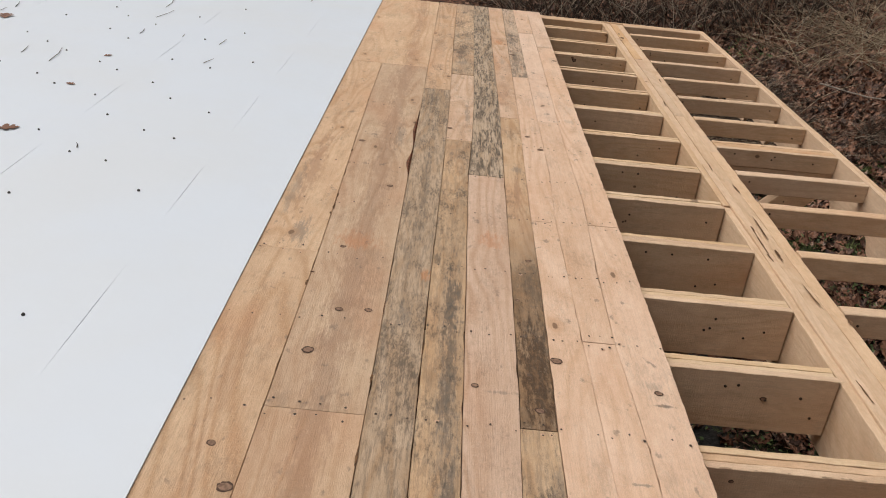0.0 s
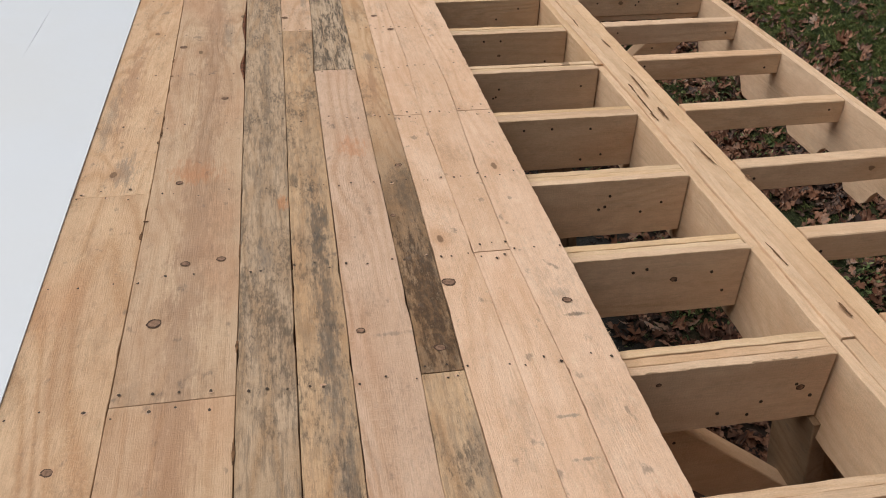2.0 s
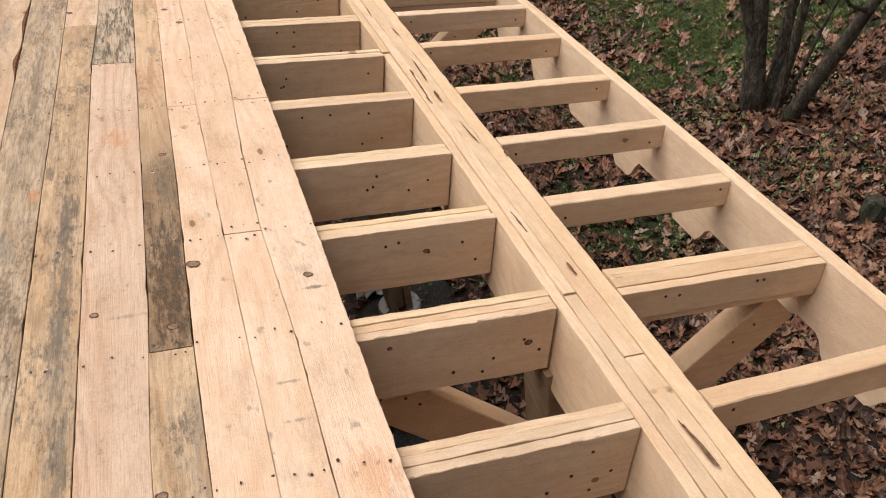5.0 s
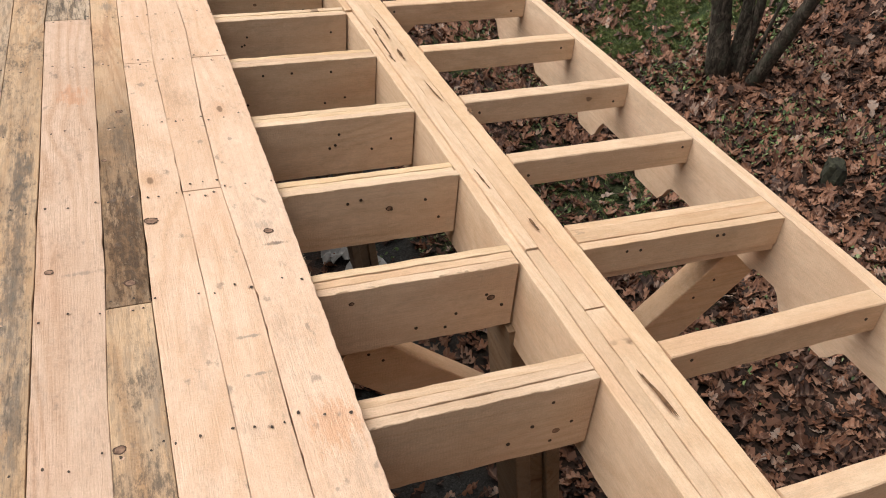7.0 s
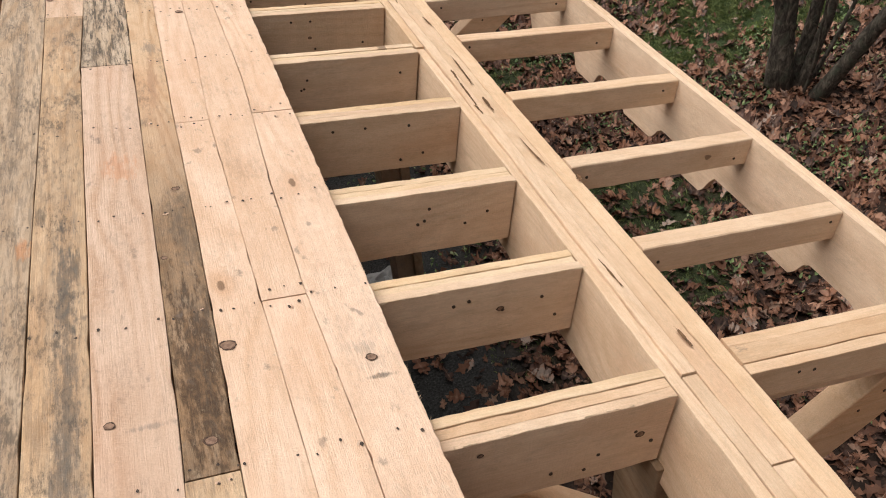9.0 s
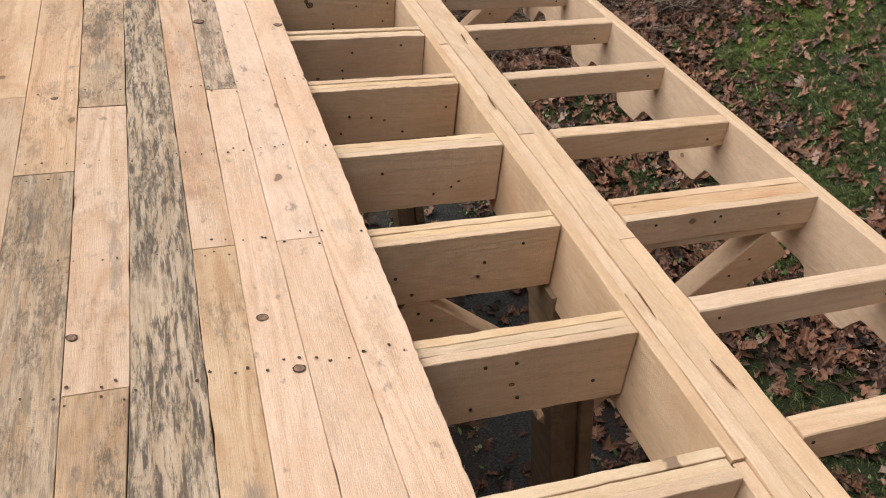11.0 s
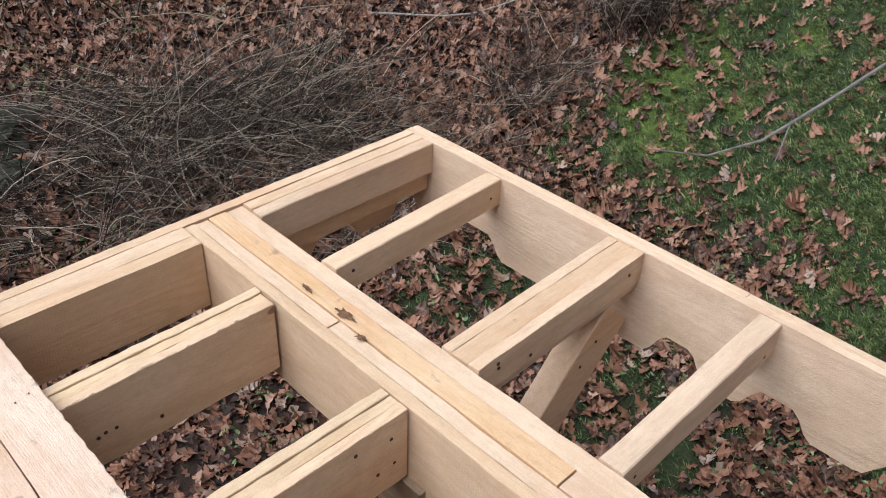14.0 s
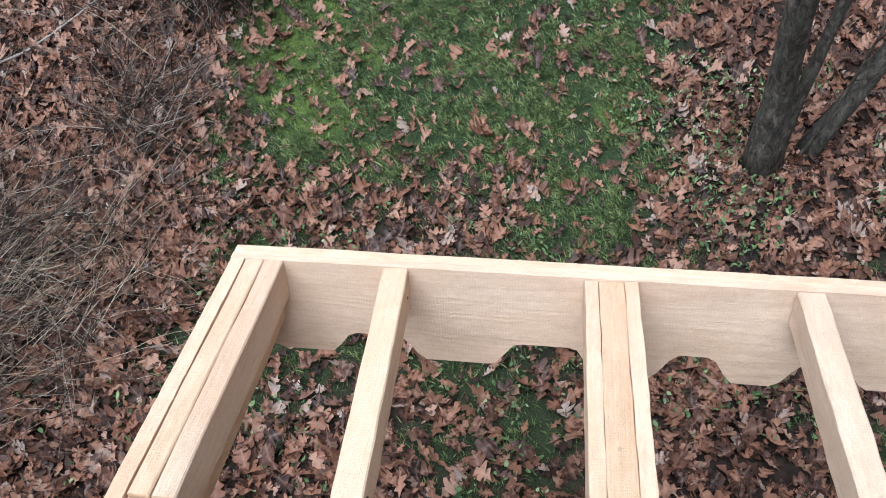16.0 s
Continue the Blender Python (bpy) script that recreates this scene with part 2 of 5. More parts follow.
plank_pink = wood("plank_pink", "y", "z", (0.71, 0.53, 0.41), (0.63, 0.45, 0.335), 0.08, blush=0.25, patches=(
    (-0.974, 1.464, 0.055, 0.09, RUST, 0.6), (-0.965, 0.592, 0.05, 0.010, ASH, 0.6), (-0.884, 3.10, 0.05, 0.04, HEART, 0.8), (-0.86, 3.45, 0.05, 0.10, HEART, 0.5), (-0.85, 4.0, 0.03, 0.12, ASH, 0.5), (-1.06, 2.9, 0.02, 0.25, ASH, 0.6)), pepper=0.25)
plank_grey = wood("plank_grey", "y", "z", (0.62, 0.49, 0.37), (0.53, 0.41, 0.30), 0.08, streak=0.5, grey=0.2, streak_col=(0.115, 0.097, 0.08), patches=(
    (-1.185, 1.17, 0.02, 0.05, RUST, 0.6), (-1.235, 3.05, 0.04, 0.16, SOOT, 0.6), (-1.235, 0.93, 0.03, 0.10, ASH, 0.6), (-1.222, 1.9, 0.025, 0.75, SOOT, 0.45), (-1.245, 1.15, 0.012, 0.4, SOOT, 0.4)), pepper=0.75)
plank_spotted = wood("plank_spotted", "y", "z", (0.72, 0.56, 0.43), (0.62, 0.475, 0.36), 0.05, streak=0.62, grey=0.3, streak_col=(0.12, 0.11, 0.10), patches=((-0.77, 4.1, 0.03, 0.3, SOOT, 0.5), (-0.735, 3.9, 0.012, 0.2, RUST, 0.5)), pepper=0.85)
plank_dark = wood("plank_dark", "y", "z", (0.63, 0.52, 0.41), (0.53, 0.43, 0.33), 0.06, streak=0.92, soft=0.015, grey=0.3, streak_col=(0.062, 0.054, 0.047), pepper=0.85)
plank_brown = wood("plank_brown", "y", "z", (0.71, 0.535, 0.38), (0.62, 0.44, 0.295), 0.08, brown=0.92, stain=(-0.95, -0.1), blush=0.3, grey=0.15, patches=(
    (-0.87, 0.70, 0.09, 0.42, (0.055, 0.033, 0.020), 0.92), (-0.85, 2.16, 0.03, 0.06, ASH, 0.7), (-0.86, 1.9, 0.02, 0.3, HEART, 0.6)), pepper=0.5)
plank_mixed = wood("plank_mixed", "y", "z", (0.68, 0.515, 0.36), (0.565, 0.405, 0.27), 0.06, streak=0.3, grey=0.3, blush=0.2, patches=(
    (-1.105, 0.99, 0.026, 0.22, SOOT, 0.75), (-1.112, 0.52, 0.032, 0.11, SOOT, 0.65), (-1.085, 0.19, 0.02, 0.22, SOOT, 0.6), (-1.151, 1.28, 0.022, 0.05, SOOT, 0.6),
    (-1.08, 1.08, 0.015, 0.09, SOOT, 0.8), (-1.10, 0.6, 0.035, 0.9, ASH, 0.55), (-1.098, 0.72, 0.025, 0.62, SOOT, 0.5), (-1.10, 4.15, 0.05, 0.3, SOOT, 0.7), (-1.09, 3.86, 0.05, 0.06, ASH, 0.6), (-0.85, 0.2, 0.03, 0.2, ASH, 0.5)), pepper=0.8)
plank_peach = wood("plank_peach", "y", "z", (0.76, 0.585, 0.455), (0.68, 0.495, 0.37), 0.06, blush=0.25, grey=0.1, patches=(
    (-0.884, 3.10, 0.05, 0.04, HEART, 0.6), (-0.86, 3.45, 0.05, 0.10, HEART, 0.35), (-0.85, 4.0, 0.03, 0.12, ASH, 0.4), (-1.06, 2.9, 0.02, 0.25, ASH, 0.6), (-0.86, 4.5, 0.04, 0.08, RUST, 0.6)), pepper=0.3)
plank_orange = wood("plank_orange", "y", "z", (0.70, 0.515, 0.365), (0.62, 0.435, 0.295), 0.06, blush=0.25, grey=0.2, pepper=0.4)
timber_orange = wood("timber_orange", "y", "x", (0.73, 0.54, 0.36), (0.67, 0.45, 0.27), 0.05, blush=0.35, saw=0.09, knots=0.16, figure=0.3, bands=110.0, pepper=0.12)
timber_fresh = wood("timber_fresh", "x", "y", (0.78, 0.62, 0.44), (0.70, 0.53, 0.355), 0.07, blush=0.1, saw=0.09, smudge=0.08, grain=0.2, knots=0.16, figure=0.3, bands=110.0, pepper=0.12)
timber_mid = wood("timber_mid", "x", "y", (0.70, 0.51, 0.345), (0.62, 0.42, 0.26), 0.05, blush=0.6, saw=0.09, knots=0.16, figure=0.3, bands=110.0, pepper=0.12)
timber_x = wood("timber_x", "x", "y", (0.765, 0.59, 0.435), (0.685, 0.51, 0.36), 0.07, blush=0.2, saw=0.09, smudge=0.1, grain=0.2, knots=0.16, figure=0.3, bands=110.0, pepper=0.12)
timber_y = wood("timber_y", "y", "x", (0.765, 0.59, 0.435), (0.685, 0.51, 0.36), 0.07, blush=0.2, saw=0.09, smudge=0.1, grain=0.2, knots=0.16, figure=0.3, bands=110.0, pepper=0.12)


timber_old = wood("timber_old", "y", "x", (0.34, 0.245, 0.165), (0.26, 0.185, 0.12), 0.08, pepper=0.4, knots=0.16)


def plain(name, color, color2, scale=20.0, rough=0.8, bump=0.3, dist=0.003, spec=0.3):
    m = Nodes(name)
    n = m.noise(m.obj(), scale, 5.0, 0.6)
    return m.finish(m.mix(m.step(n, 0.3, 0.7), color, color2), rough, n, bump, dist, spec)


splinter_mat = plain("splinter", (0.68, 0.52, 0.36), (0.74, 0.6, 0.44), 90.0)
knot_ring = plain("knot_ring", (0.05, 0.03, 0.02), (0.10, 0.058, 0.038), 150.0)
knot_core = plain("knot_core", (0.15, 0.09, 0.062), (0.31, 0.195, 0.135), 120.0)
hollow_mat = plain("split_wood", (0.075, 0.04, 0.022), (0.22, 0.12, 0.062), 80.0, 0.9)
nail_mat = plain("nail_steel", (0.03, 0.022, 0.018), (0.085, 0.058, 0.04), 200.0, 0.6)
screw_mat = plain("screw_plate", (0.03, 0.03, 0.032), (0.07, 0.07, 0.07), 150.0, 0.5)
bark_chip = plain("bark_chip", (0.05, 0.022, 0.013), (0.24, 0.095, 0.048), 70.0)
# dark brown for the added wall that keeps light out below the deck
shade_wall_mat = plain("shade_wall_brown", (0.06, 0.042, 0.03), (0.13, 0.095, 0.068), 14.0)
concrete = plain("concrete", (0.30, 0.30, 0.29), (0.44, 0.44, 0.43), 18.0)
stone_mat = plain("mossy_stone", (0.018, 0.018, 0.015), (0.06, 0.062, 0.04), 22.0, 0.95, 0.9, 0.03)
branch_grey = plain("branch_grey", (0.085, 0.078, 0.068), (0.19, 0.175, 0.155), 60.0)
twig_grey = plain("twig_grey", (0.24, 0.215, 0.185), (0.36, 0.32, 0.27), 30.0)


def island_mat(name, stops, rough=0.8, spec=0.25, grain=120.0):
    """One colour a piece, picked along a ramp, with a fine mottle."""
    m = Nodes(name)
    col = m.ramp(m.island(), stops)
    n = m.noise(m.obj(), grain, 3.0)
    col = m.mix(m.step(n, 0.35, 0.75, 0.0, 0.35), col, (0.06, 0.04, 0.03))
    return m.finish(col, rough, n, 0.3, 0.002, spec)


def leaf_material(name, stops):
    """Dead leaves: one brown a leaf, blotched, paler along the midrib."""
    m = Nodes(name)
    rib = m.t.nodes.new("ShaderNodeVertexColor")
    rib.layer_name = "rib"
    n, fine = m.noise(m.obj(), 38.0, 4.0, 0.65), m.noise(m.obj(), 210.0, 3.0, 0.6)
    col = m.ramp(m.math("ADD", m.island(), m.math("MULTIPLY_ADD", n, 0.5, -0.25)), stops)
    col = m.mix(m.step(n, 0.42, 0.68, 0.0, 0.5), col, (0.075, 0.038, 0.026))
    col = m.mix(m.step(fine, 0.5, 0.75, 0.0, 0.3), col, (0.05, 0.03, 0.022))
    col = m.mix(m.math("MULTIPLY", m.math("POWER", rib.outputs[0], 5.0), 0.35), col, (0.40, 0.25, 0.17))
    return m.finish(col, 0.55, m.math("ADD", n, fine), 0.5, 0.004, 0.35)


leaf_mat = leaf_material("dead_leaf", [(0.0, (0.018, 0.010, 0.008)), (0.25, (0.080, 0.033, 0.020)), (0.5, (0.185, 0.077, 0.041)), (0.72, (0.275, 0.124, 0.069)), (0.92, (0.37, 0.208, 0.137)), (1.0, (0.37, 0.295, 0.245))])
litter_mat = island_mat("leaf_litter", [(0.0, (0.012, 0.008, 0.007)), (0.4, (0.07, 0.031, 0.019)), (0.85, (0.19, 0.085, 0.048)), (1.0, (0.27, 0.18, 0.13))], 0.7)
mt = Nodes("grass_blade")
o = mt.obj()
tuft = mt.math("MULTIPLY_ADD", mt.island(), 0.55, mt.step(mt.noise(o, 9.0, 4.0, 0.7), 0.28, 0.72, 0.0, 0.5))
tc = mt.ramp(tuft, [(0.0, (0.018, 0.028, 0.012)), (0.35, (0.076, 0.112, 0.038)), (0.7, (0.18, 0.222, 0.078)), (0.92, (0.28, 0.315, 0.12)), (1.0, (0.42, 0.37, 0.21))])
grass_mat = mt.finish(tc, 0.55, None, 0.0, 0.0, 0.35)
moss_mat = island_mat("moss", [(0.0, (0.06, 0.11, 0.02)), (0.6, (0.17, 0.25, 0.04)), (1.0, (0.34, 0.36, 0.09))], 0.9, 0.1, 300.0)
weed_mat = island_mat("green_weed", [(0.0, (0.03, 0.062, 0.020)), (0.5, (0.085, 0.145, 0.045)), (0.85, (0.17, 0.24, 0.09)), (1.0, (0.31, 0.36, 0.18))], 0.6, 0.3, 90.0)
cane_mat = island_mat("straw_cane", [(0.0, (0.16, 0.115, 0.075)), (0.5, (0.33, 0.255, 0.17)), (1.0, (0.55, 0.46, 0.33))], 0.7, 0.2, 60.0)
stem_mat = island_mat("dry_stem", [(0.0, (0.012, 0.008, 0.006)), (0.52, (0.036, 0.025, 0.018)), (0.68, (0.15, 0.118, 0.09)), (1.0, (0.48, 0.40, 0.31))], 0.8, 0.2, 60.0)

mw = Nodes("white_membrane")
o = mw.obj()
blotch = mw.noise(o, 0.9, 4.0, 0.6)
speck = mw.noise(o, 60.0, 3.0, 0.7)
wc = mw.mix(mw.step(blotch, 0.35, 0.7), (0.655, 0.742, 0.84), (0.655, 0.725, 0.795))
wc = mw.mix(mw.step(speck, 0.68, 0.8, 0.0, 0.35), wc, (0.55, 0.53, 0.5))
membrane_mat = mw.finish(wc, 0.5, mw.noise(o, 5.0, 3.0), 0.25, 0.02, 0.4)

mb = Nodes("shrub_bark")
o = mb.obj()
flake = mb.noise(mb.vmath("MULTIPLY", o, (1.0, 1.0, 0.45)), 30.0, 8.0, 0.74, 0.9)
lich = mb.noise(o, 11.0, 4.0, 0.6)
bc = mb.ramp(flake, [(0.34, (0.014, 0.011, 0.009)), (0.5, (0.062, 0.053, 0.042)), (0.68, (0.18, 0.152, 0.12))])
bc = mb.mix(mb.step(lich, 0.52, 0.66, 0.0, 0.5), bc, (0.075, 0.088, 0.062))
bark_mat = mb.finish(bc, 0.85, flake, 0.9, 0.012, 0.2)

mg = Nodes("ground_soil")
o = mg.obj()
vc = mg.t.nodes.new("ShaderNodeVertexColor")
vc.layer_name = "cover"
sepc = mg.t.nodes.new("ShaderNodeSeparateColor")
mg.t.links.new(vc.outputs[0], sepc.inputs[0])
n1, n2 = mg.noise(o, 14.0, 6.0, 0.65), mg.noise(o, 90.0, 4.0, 0.7)
soil = mg.ramp(n1, [(0.3, (0.010, 0.007, 0.006)), (0.55, (0.034, 0.022, 0.016)), (0.75, (0.085, 0.05, 0.035))])
turf = mg.ramp(n2, [(0.3, (0.012, 0.018, 0.008)), (0.55, (0.035, 0.055, 0.02)), (0.75, (0.09, 0.115, 0.045))])
grit = mg.ramp(n2, [(0.35, (0.02, 0.021, 0.02)), (0.6, (0.06, 0.06, 0.058)), (0.75, (0.14, 0.14, 0.135))])
gc = mg.mix(sepc.outputs[0], soil, turf)
gc = mg.mix(sepc.outputs[1], gc, grit)
mossy = mg.ramp(n2, [(0.3, (0.045, 0.075, 0.018)), (0.55, (0.10, 0.14, 0.03)), (0.75, (0.2, 0.21, 0.06))])
gc = mg.mix(mg.math("MULTIPLY", sepc.outputs[2], mg.step(n1, 0.35, 0.55)), gc, mossy)
cells = mg.voronoi(o, 17.0)
pick_leaf = mg.t.nodes.new("ShaderNodeSeparateColor")
mg.t.links.new(cells["Color"], pick_leaf.inputs[0])
far_leaf = mg.ramp(pick_leaf.outputs[0], [(0.0, (0.02, 0.012, 0.009)), (0.4, (0.08, 0.036, 0.022)), (0.75, (0.17, 0.078, 0.046)), (1.0, (0.27, 0.15, 0.095))])
gc = mg.mix(vc.outputs[1], gc, far_leaf)
ground_mat = mg.finish(gc, 0.9, mg.math("ADD", n1, n2), 0.7, 0.02, 0.2)

# ---------------------------------------------------------------- builders
BASE = {}


def thing(name, base=(0, 0, 0), label="", category="", group="", kind="", on_roof=True):
    """An empty that carries the parts of one thing. base: its place, in the roof's own axes or the world's."""
    ob = new(name)
    ob.empty_display_size = 0.05
    ob.matrix_world = (ROOF if on_roof else Matrix.Identity(4)) @ Matrix.Translation(base)
    BASE[ob.name] = Vector(base)
    return tagged(ob, label, category, group, kind)


def link_mesh(name, me, material, parent, label="", kind=""):
    me.materials.append(material)
    ob = new(name, me)
    ob.parent = parent
    return tagged(ob, label, "", "", kind)


def part(name, bm, material, parent, label="", kind=""):
    """Links a bmesh, made in the roof's or the world's axes, as one part of a thing."""
    root = parent
    while root.parent:
        root = root.parent
    bmesh.ops.translate(bm, verts=bm.verts, vec=-BASE[root.name])
    bmesh.ops.recalc_face_normals(bm, faces=bm.faces)
    me = bpy.data.meshes.new(name)
    bm.to_mesh(me)
    bm.free()
    return link_mesh(name, me, material, parent, label, kind)


def stick(p0, p1, up, width, height, seg=0.12, rough=0.0012, bevel=0.003, rng=random):
    """A sawn member from p0 to p1 (centres of its ends): chamfered section, uneven edges along its length."""
    p0, p1 = Vector(p0), Vector(p1)
    along = (p1 - p0).normalized()
    side = along.cross(Vector(up)).normalized()
    top = side.cross(along).normalized()
    w, h, b = width / 2, height / 2, bevel
    ring = [(-w + b, h), (w - b, h), (w, h - b), (w, -h + b), (w - b, -h), (-w + b, -h), (-w, -h + b), (-w, h - b)]
    n = max(1, int((p1 - p0).length / seg))
    bm = bmesh.new()
    rows = []
    for i in range(n + 1):
        c = p0.lerp(p1, i / n)
        j = [rng.uniform(-rough, rough) for _ in range(4)]
        rows.append([bm.verts.new(c + side * (x + (j[0] if x < 0 else j[1])) + top * (z + (j[2] if z > 0 else j[3]))) for x, z in ring])
    for a, b2 in zip(rows, rows[1:]):
        for k in range(8):
            bm.faces.new((a[k], a[(k + 1) % 8], b2[(k + 1) % 8], b2[k]))
    bm.faces.new(rows[0])
    bm.faces.new(rows[-1][::-1])
    return bm


def tube(bm, pts, radii, sides=6, close=True):
    """Adds a tapering tube along pts to a bmesh."""
    rows = []
    for i, p in enumerate(pts):
        d = (Vector(pts[min(i + 1, len(pts) - 1)]) - Vector(pts[max(i - 1, 0)])).normalized()
        s = d.cross(Vector((0.3, 0.1, 1.0))).normalized()
        u = s.cross(d)
        rows.append([bm.verts.new(Vector(p) + (s * math.cos(a) + u * math.sin(a)) * radii[i]) for a in (2 * math.pi * k / sides for k in range(sides))])
    for a, b in zip(rows, rows[1:]):
        for k in range(sides):
            bm.faces.new((a[k], a[(k + 1) % sides], b[(k + 1) % sides], b[k]))
    if close:
        bm.faces.new(rows[0])
        bm.faces.new(rows[-1])


def from_arrays(name, verts, faces, material, parent=None, label="", category="", kind="stuff", rib=None):
    """One object out of arrays: verts (n, 3), faces (m, k) with one k for all. rib: a grey for each vertex."""
    me = bpy.data.meshes.new(name)
    k = faces.shape[1]
    me.vertices.add(len(verts))
    me.vertices.foreach_set("co", np.ascontiguousarray(verts, dtype=np.float32).ravel())
    me.loops.add(faces.size)
    me.loops.foreach_set("vertex_index", np.ascontiguousarray(faces, dtype=np.int32).ravel())
    me.polygons.add(len(faces))
    me.polygons.foreach_set("loop_start", np.arange(0, faces.size, k, dtype=np.int32))
    me.update(calc_edges=True)
    me.materials.append(material)
    if rib is not None:
        grey = np.repeat(np.asarray(rib, np.float32)[:, None], 4, 1)
        me.color_attributes.new("rib", "FLOAT_COLOR", "POINT").data.foreach_set("color", grey.ravel())
    ob = new(name, me)
    if parent:
        ob.parent = parent
    return tagged(ob, label, category, "", kind)


# ---------------------------------------------------------------- ground
G0, G1, G2, G3 = -1.9763, -0.0412, 0.0788, 0.0603


def ground_z(x, y):
    """The ground's height: nearly level under the roof, a bank that rises past the eave and behind the far end."""
    x, y = np.asarray(x, float), np.asarray(y, float)
    xx, yy = np.clip(x, -6, 6), np.clip(y, -5, 16)
    z = G0 + G1 * xx + G2 * np.maximum(yy - 5, 0) + G3 * np.maximum(xx - 2, 0) ** 2
    return z + 0.025 * np.sin(2.3 * x + 1.1 * y) * np.sin(1.7 * y - 0.6 * x) + 0.012 * np.sin(6.1 * x + 2.0) * np.sin(5.3 * y)


def field(x, y, seed, scale):
    """Smooth value noise between 0 and 1 for places (arrays)."""
    out = np.zeros(np.shape(x))
    for k, (f, a) in enumerate(((1.0, 0.6), (2.3, 0.28), (5.1, 0.12))):
        r = np.random.RandomState(seed + k)
        g = r.rand(64, 64)
        u, v = np.asarray(x) * scale * f + 20.3, np.asarray(y) * scale * f + 17.7
        i, j = np.floor(u).astype(int), np.floor(v).astype(int)
        fu, fv = u - i, v - j
        fu, fv = fu * fu * (3 - 2 * fu), fv * fv * (3 - 2 * fv)
        w = lambda p, q: g[p % 64, q % 64]
        out += a * ((w(i, j) * (1 - fu) + w(i + 1, j) * fu) * (1 - fv) + (w(i, j + 1) * (1 - fu) + w(i + 1, j + 1) * fu) * fv)
    return out


def smooth(v, lo, hi):
    t = np.clip((v - lo) / (hi - lo), 0, 1)
    return t * t * (3 - 2 * t)


def turf_mask(x, y):
    """1 on the lawn that lies between the brush and the shrub, less towards its ragged rim."""
    x, y = np.asarray(x, float), np.asarray(y, float)
    edge = field(x, y, 5, 1.3) - 0.5
    # rim: a line past the far end of the roof, one in front of the eave, one by the shrub
    far = smooth(6.93 + 0.05 * (x - 3.5) + 0.9 * edge - y, -0.25, 0.35)
    eave = smooth(x - (2.42 + 0.2 * np.abs(y - 5.4)) + 1.1 * edge, -0.35, 0.5)
    near = smooth(y - (4.45 - 0.2 * (x - 3.5)) + 1.0 * edge, -0.3, 0.4)
    patch = 0.7 * smooth(2.75 - x, 0, 0.3) * smooth(field(x, y, 21, 1.6), 0.47, 0.64) * smooth(x, 0.2, 0.9) * smooth(y, 1.2, 2.6) * smooth(7.2 - y, 0, 0.6)
    eave = eave * smooth(6.9 - x + 1.5 * edge, 0.0, 0.6)
    return np.maximum(far * eave * near, patch * (1 - 0.4 * eave))


def moss_mask(x, y):
    """Mossy patches, most of them at the lawn's far corner."""
    x, y = np.asarray(x, float), np.asarray(y, float)
    out = 0.0
    for cx, cy, w in ((3.95, 6.95, 0.32), (3.45, 6.5, 0.2), (4.5, 6.9, 0.24), (4.7, 6.2, 0.16), (3.9, 6.2, 0.16), (3.3, 6.5, 0.2), (3.65, 6.75, 0.28), (4.2, 6.55, 0.2), (3.05, 6.1, 0.16), (3.59, 4.76, 0.13), (3.05, 4.93, 0.11)):
        out = out + np.exp(-((x - cx) ** 2 + (y - cy) ** 2) / w ** 2)
    return turf_mask(x, y) * smooth(out * (0.35 + 1.3 * field(x, y, 55, 4.0)), 0.35, 0.8)


def within(x, y):
    """1 where loose leaves are laid, fading out unevenly towards the rim."""
    x, y = np.asarray(x, float), np.asarray(y, float)
    e = 1.6 * (field(x, y, 61, 0.7) - 0.5)
    return smooth(np.minimum(np.minimum(x + 1.1, 6.6 - x), np.minimum(y + 0.7, 13.6 - y)) + e, 0.0, 0.9)


def grit_mask(x, y):
    """The bare gravel under the roof."""
    return smooth(0.2 + 0.4 * smooth(np.asarray(y, float), 1.5, 3.0) - np.asarray(x, float) + 0.5 * (field(x, y, 31, 1.5) - 0.5), -0.25, 0.3) * smooth(6.0 - np.asarray(y, float), -0.3, 0.4) * smooth(np.asarray(y, float), -1.8, -0.9) * smooth(np.asarray(x, float), -5.5, -4.5)


def axis_points(lo, hi, step, reach):
    mid = np.arange(lo, hi + 1e-6, step)
    out = np.geomspace(step * 2, reach, 22)
    return np.concatenate([lo - out[::-1], mid, hi + out])


gx, gy = axis_points(-3.0, 9.0, 0.1, 900.0), axis_points(-4.0, 16.0, 0.1, 900.0)
X, Y = np.meshgrid(gx, gy, indexing="ij")
V = np.stack([X, Y, ground_z(X, Y)], -1).reshape(-1, 3)
i, j = np.meshgrid(np.arange(len(gx) - 1), np.arange(len(gy) - 1), indexing="ij")
c = (i * len(gy) + j).ravel()
F = np.stack([c, c + len(gy), c + len(gy) + 1, c + 1], 1)
ground = from_arrays("ground", V, F, ground_mat, None, "dark leaf-strewn soil with turf, rising past the eave", "ground", "structure")
ground.data.polygons.foreach_set("use_smooth", np.ones(len(F), bool))
cover = ground.data.color_attributes.new("cover", "FLOAT_COLOR", "POINT")
tm, gm = turf_mask(V[:, 0], V[:, 1]), grit_mask(V[:, 0], V[:, 1])
cover.data.foreach_set("color", np.stack([tm, gm, moss_mask(V[:, 0], V[:, 1]), (1 - within(V[:, 0], V[:, 1])) * (1 - 0.9 * tm)], 1).astype(np.float32).ravel())


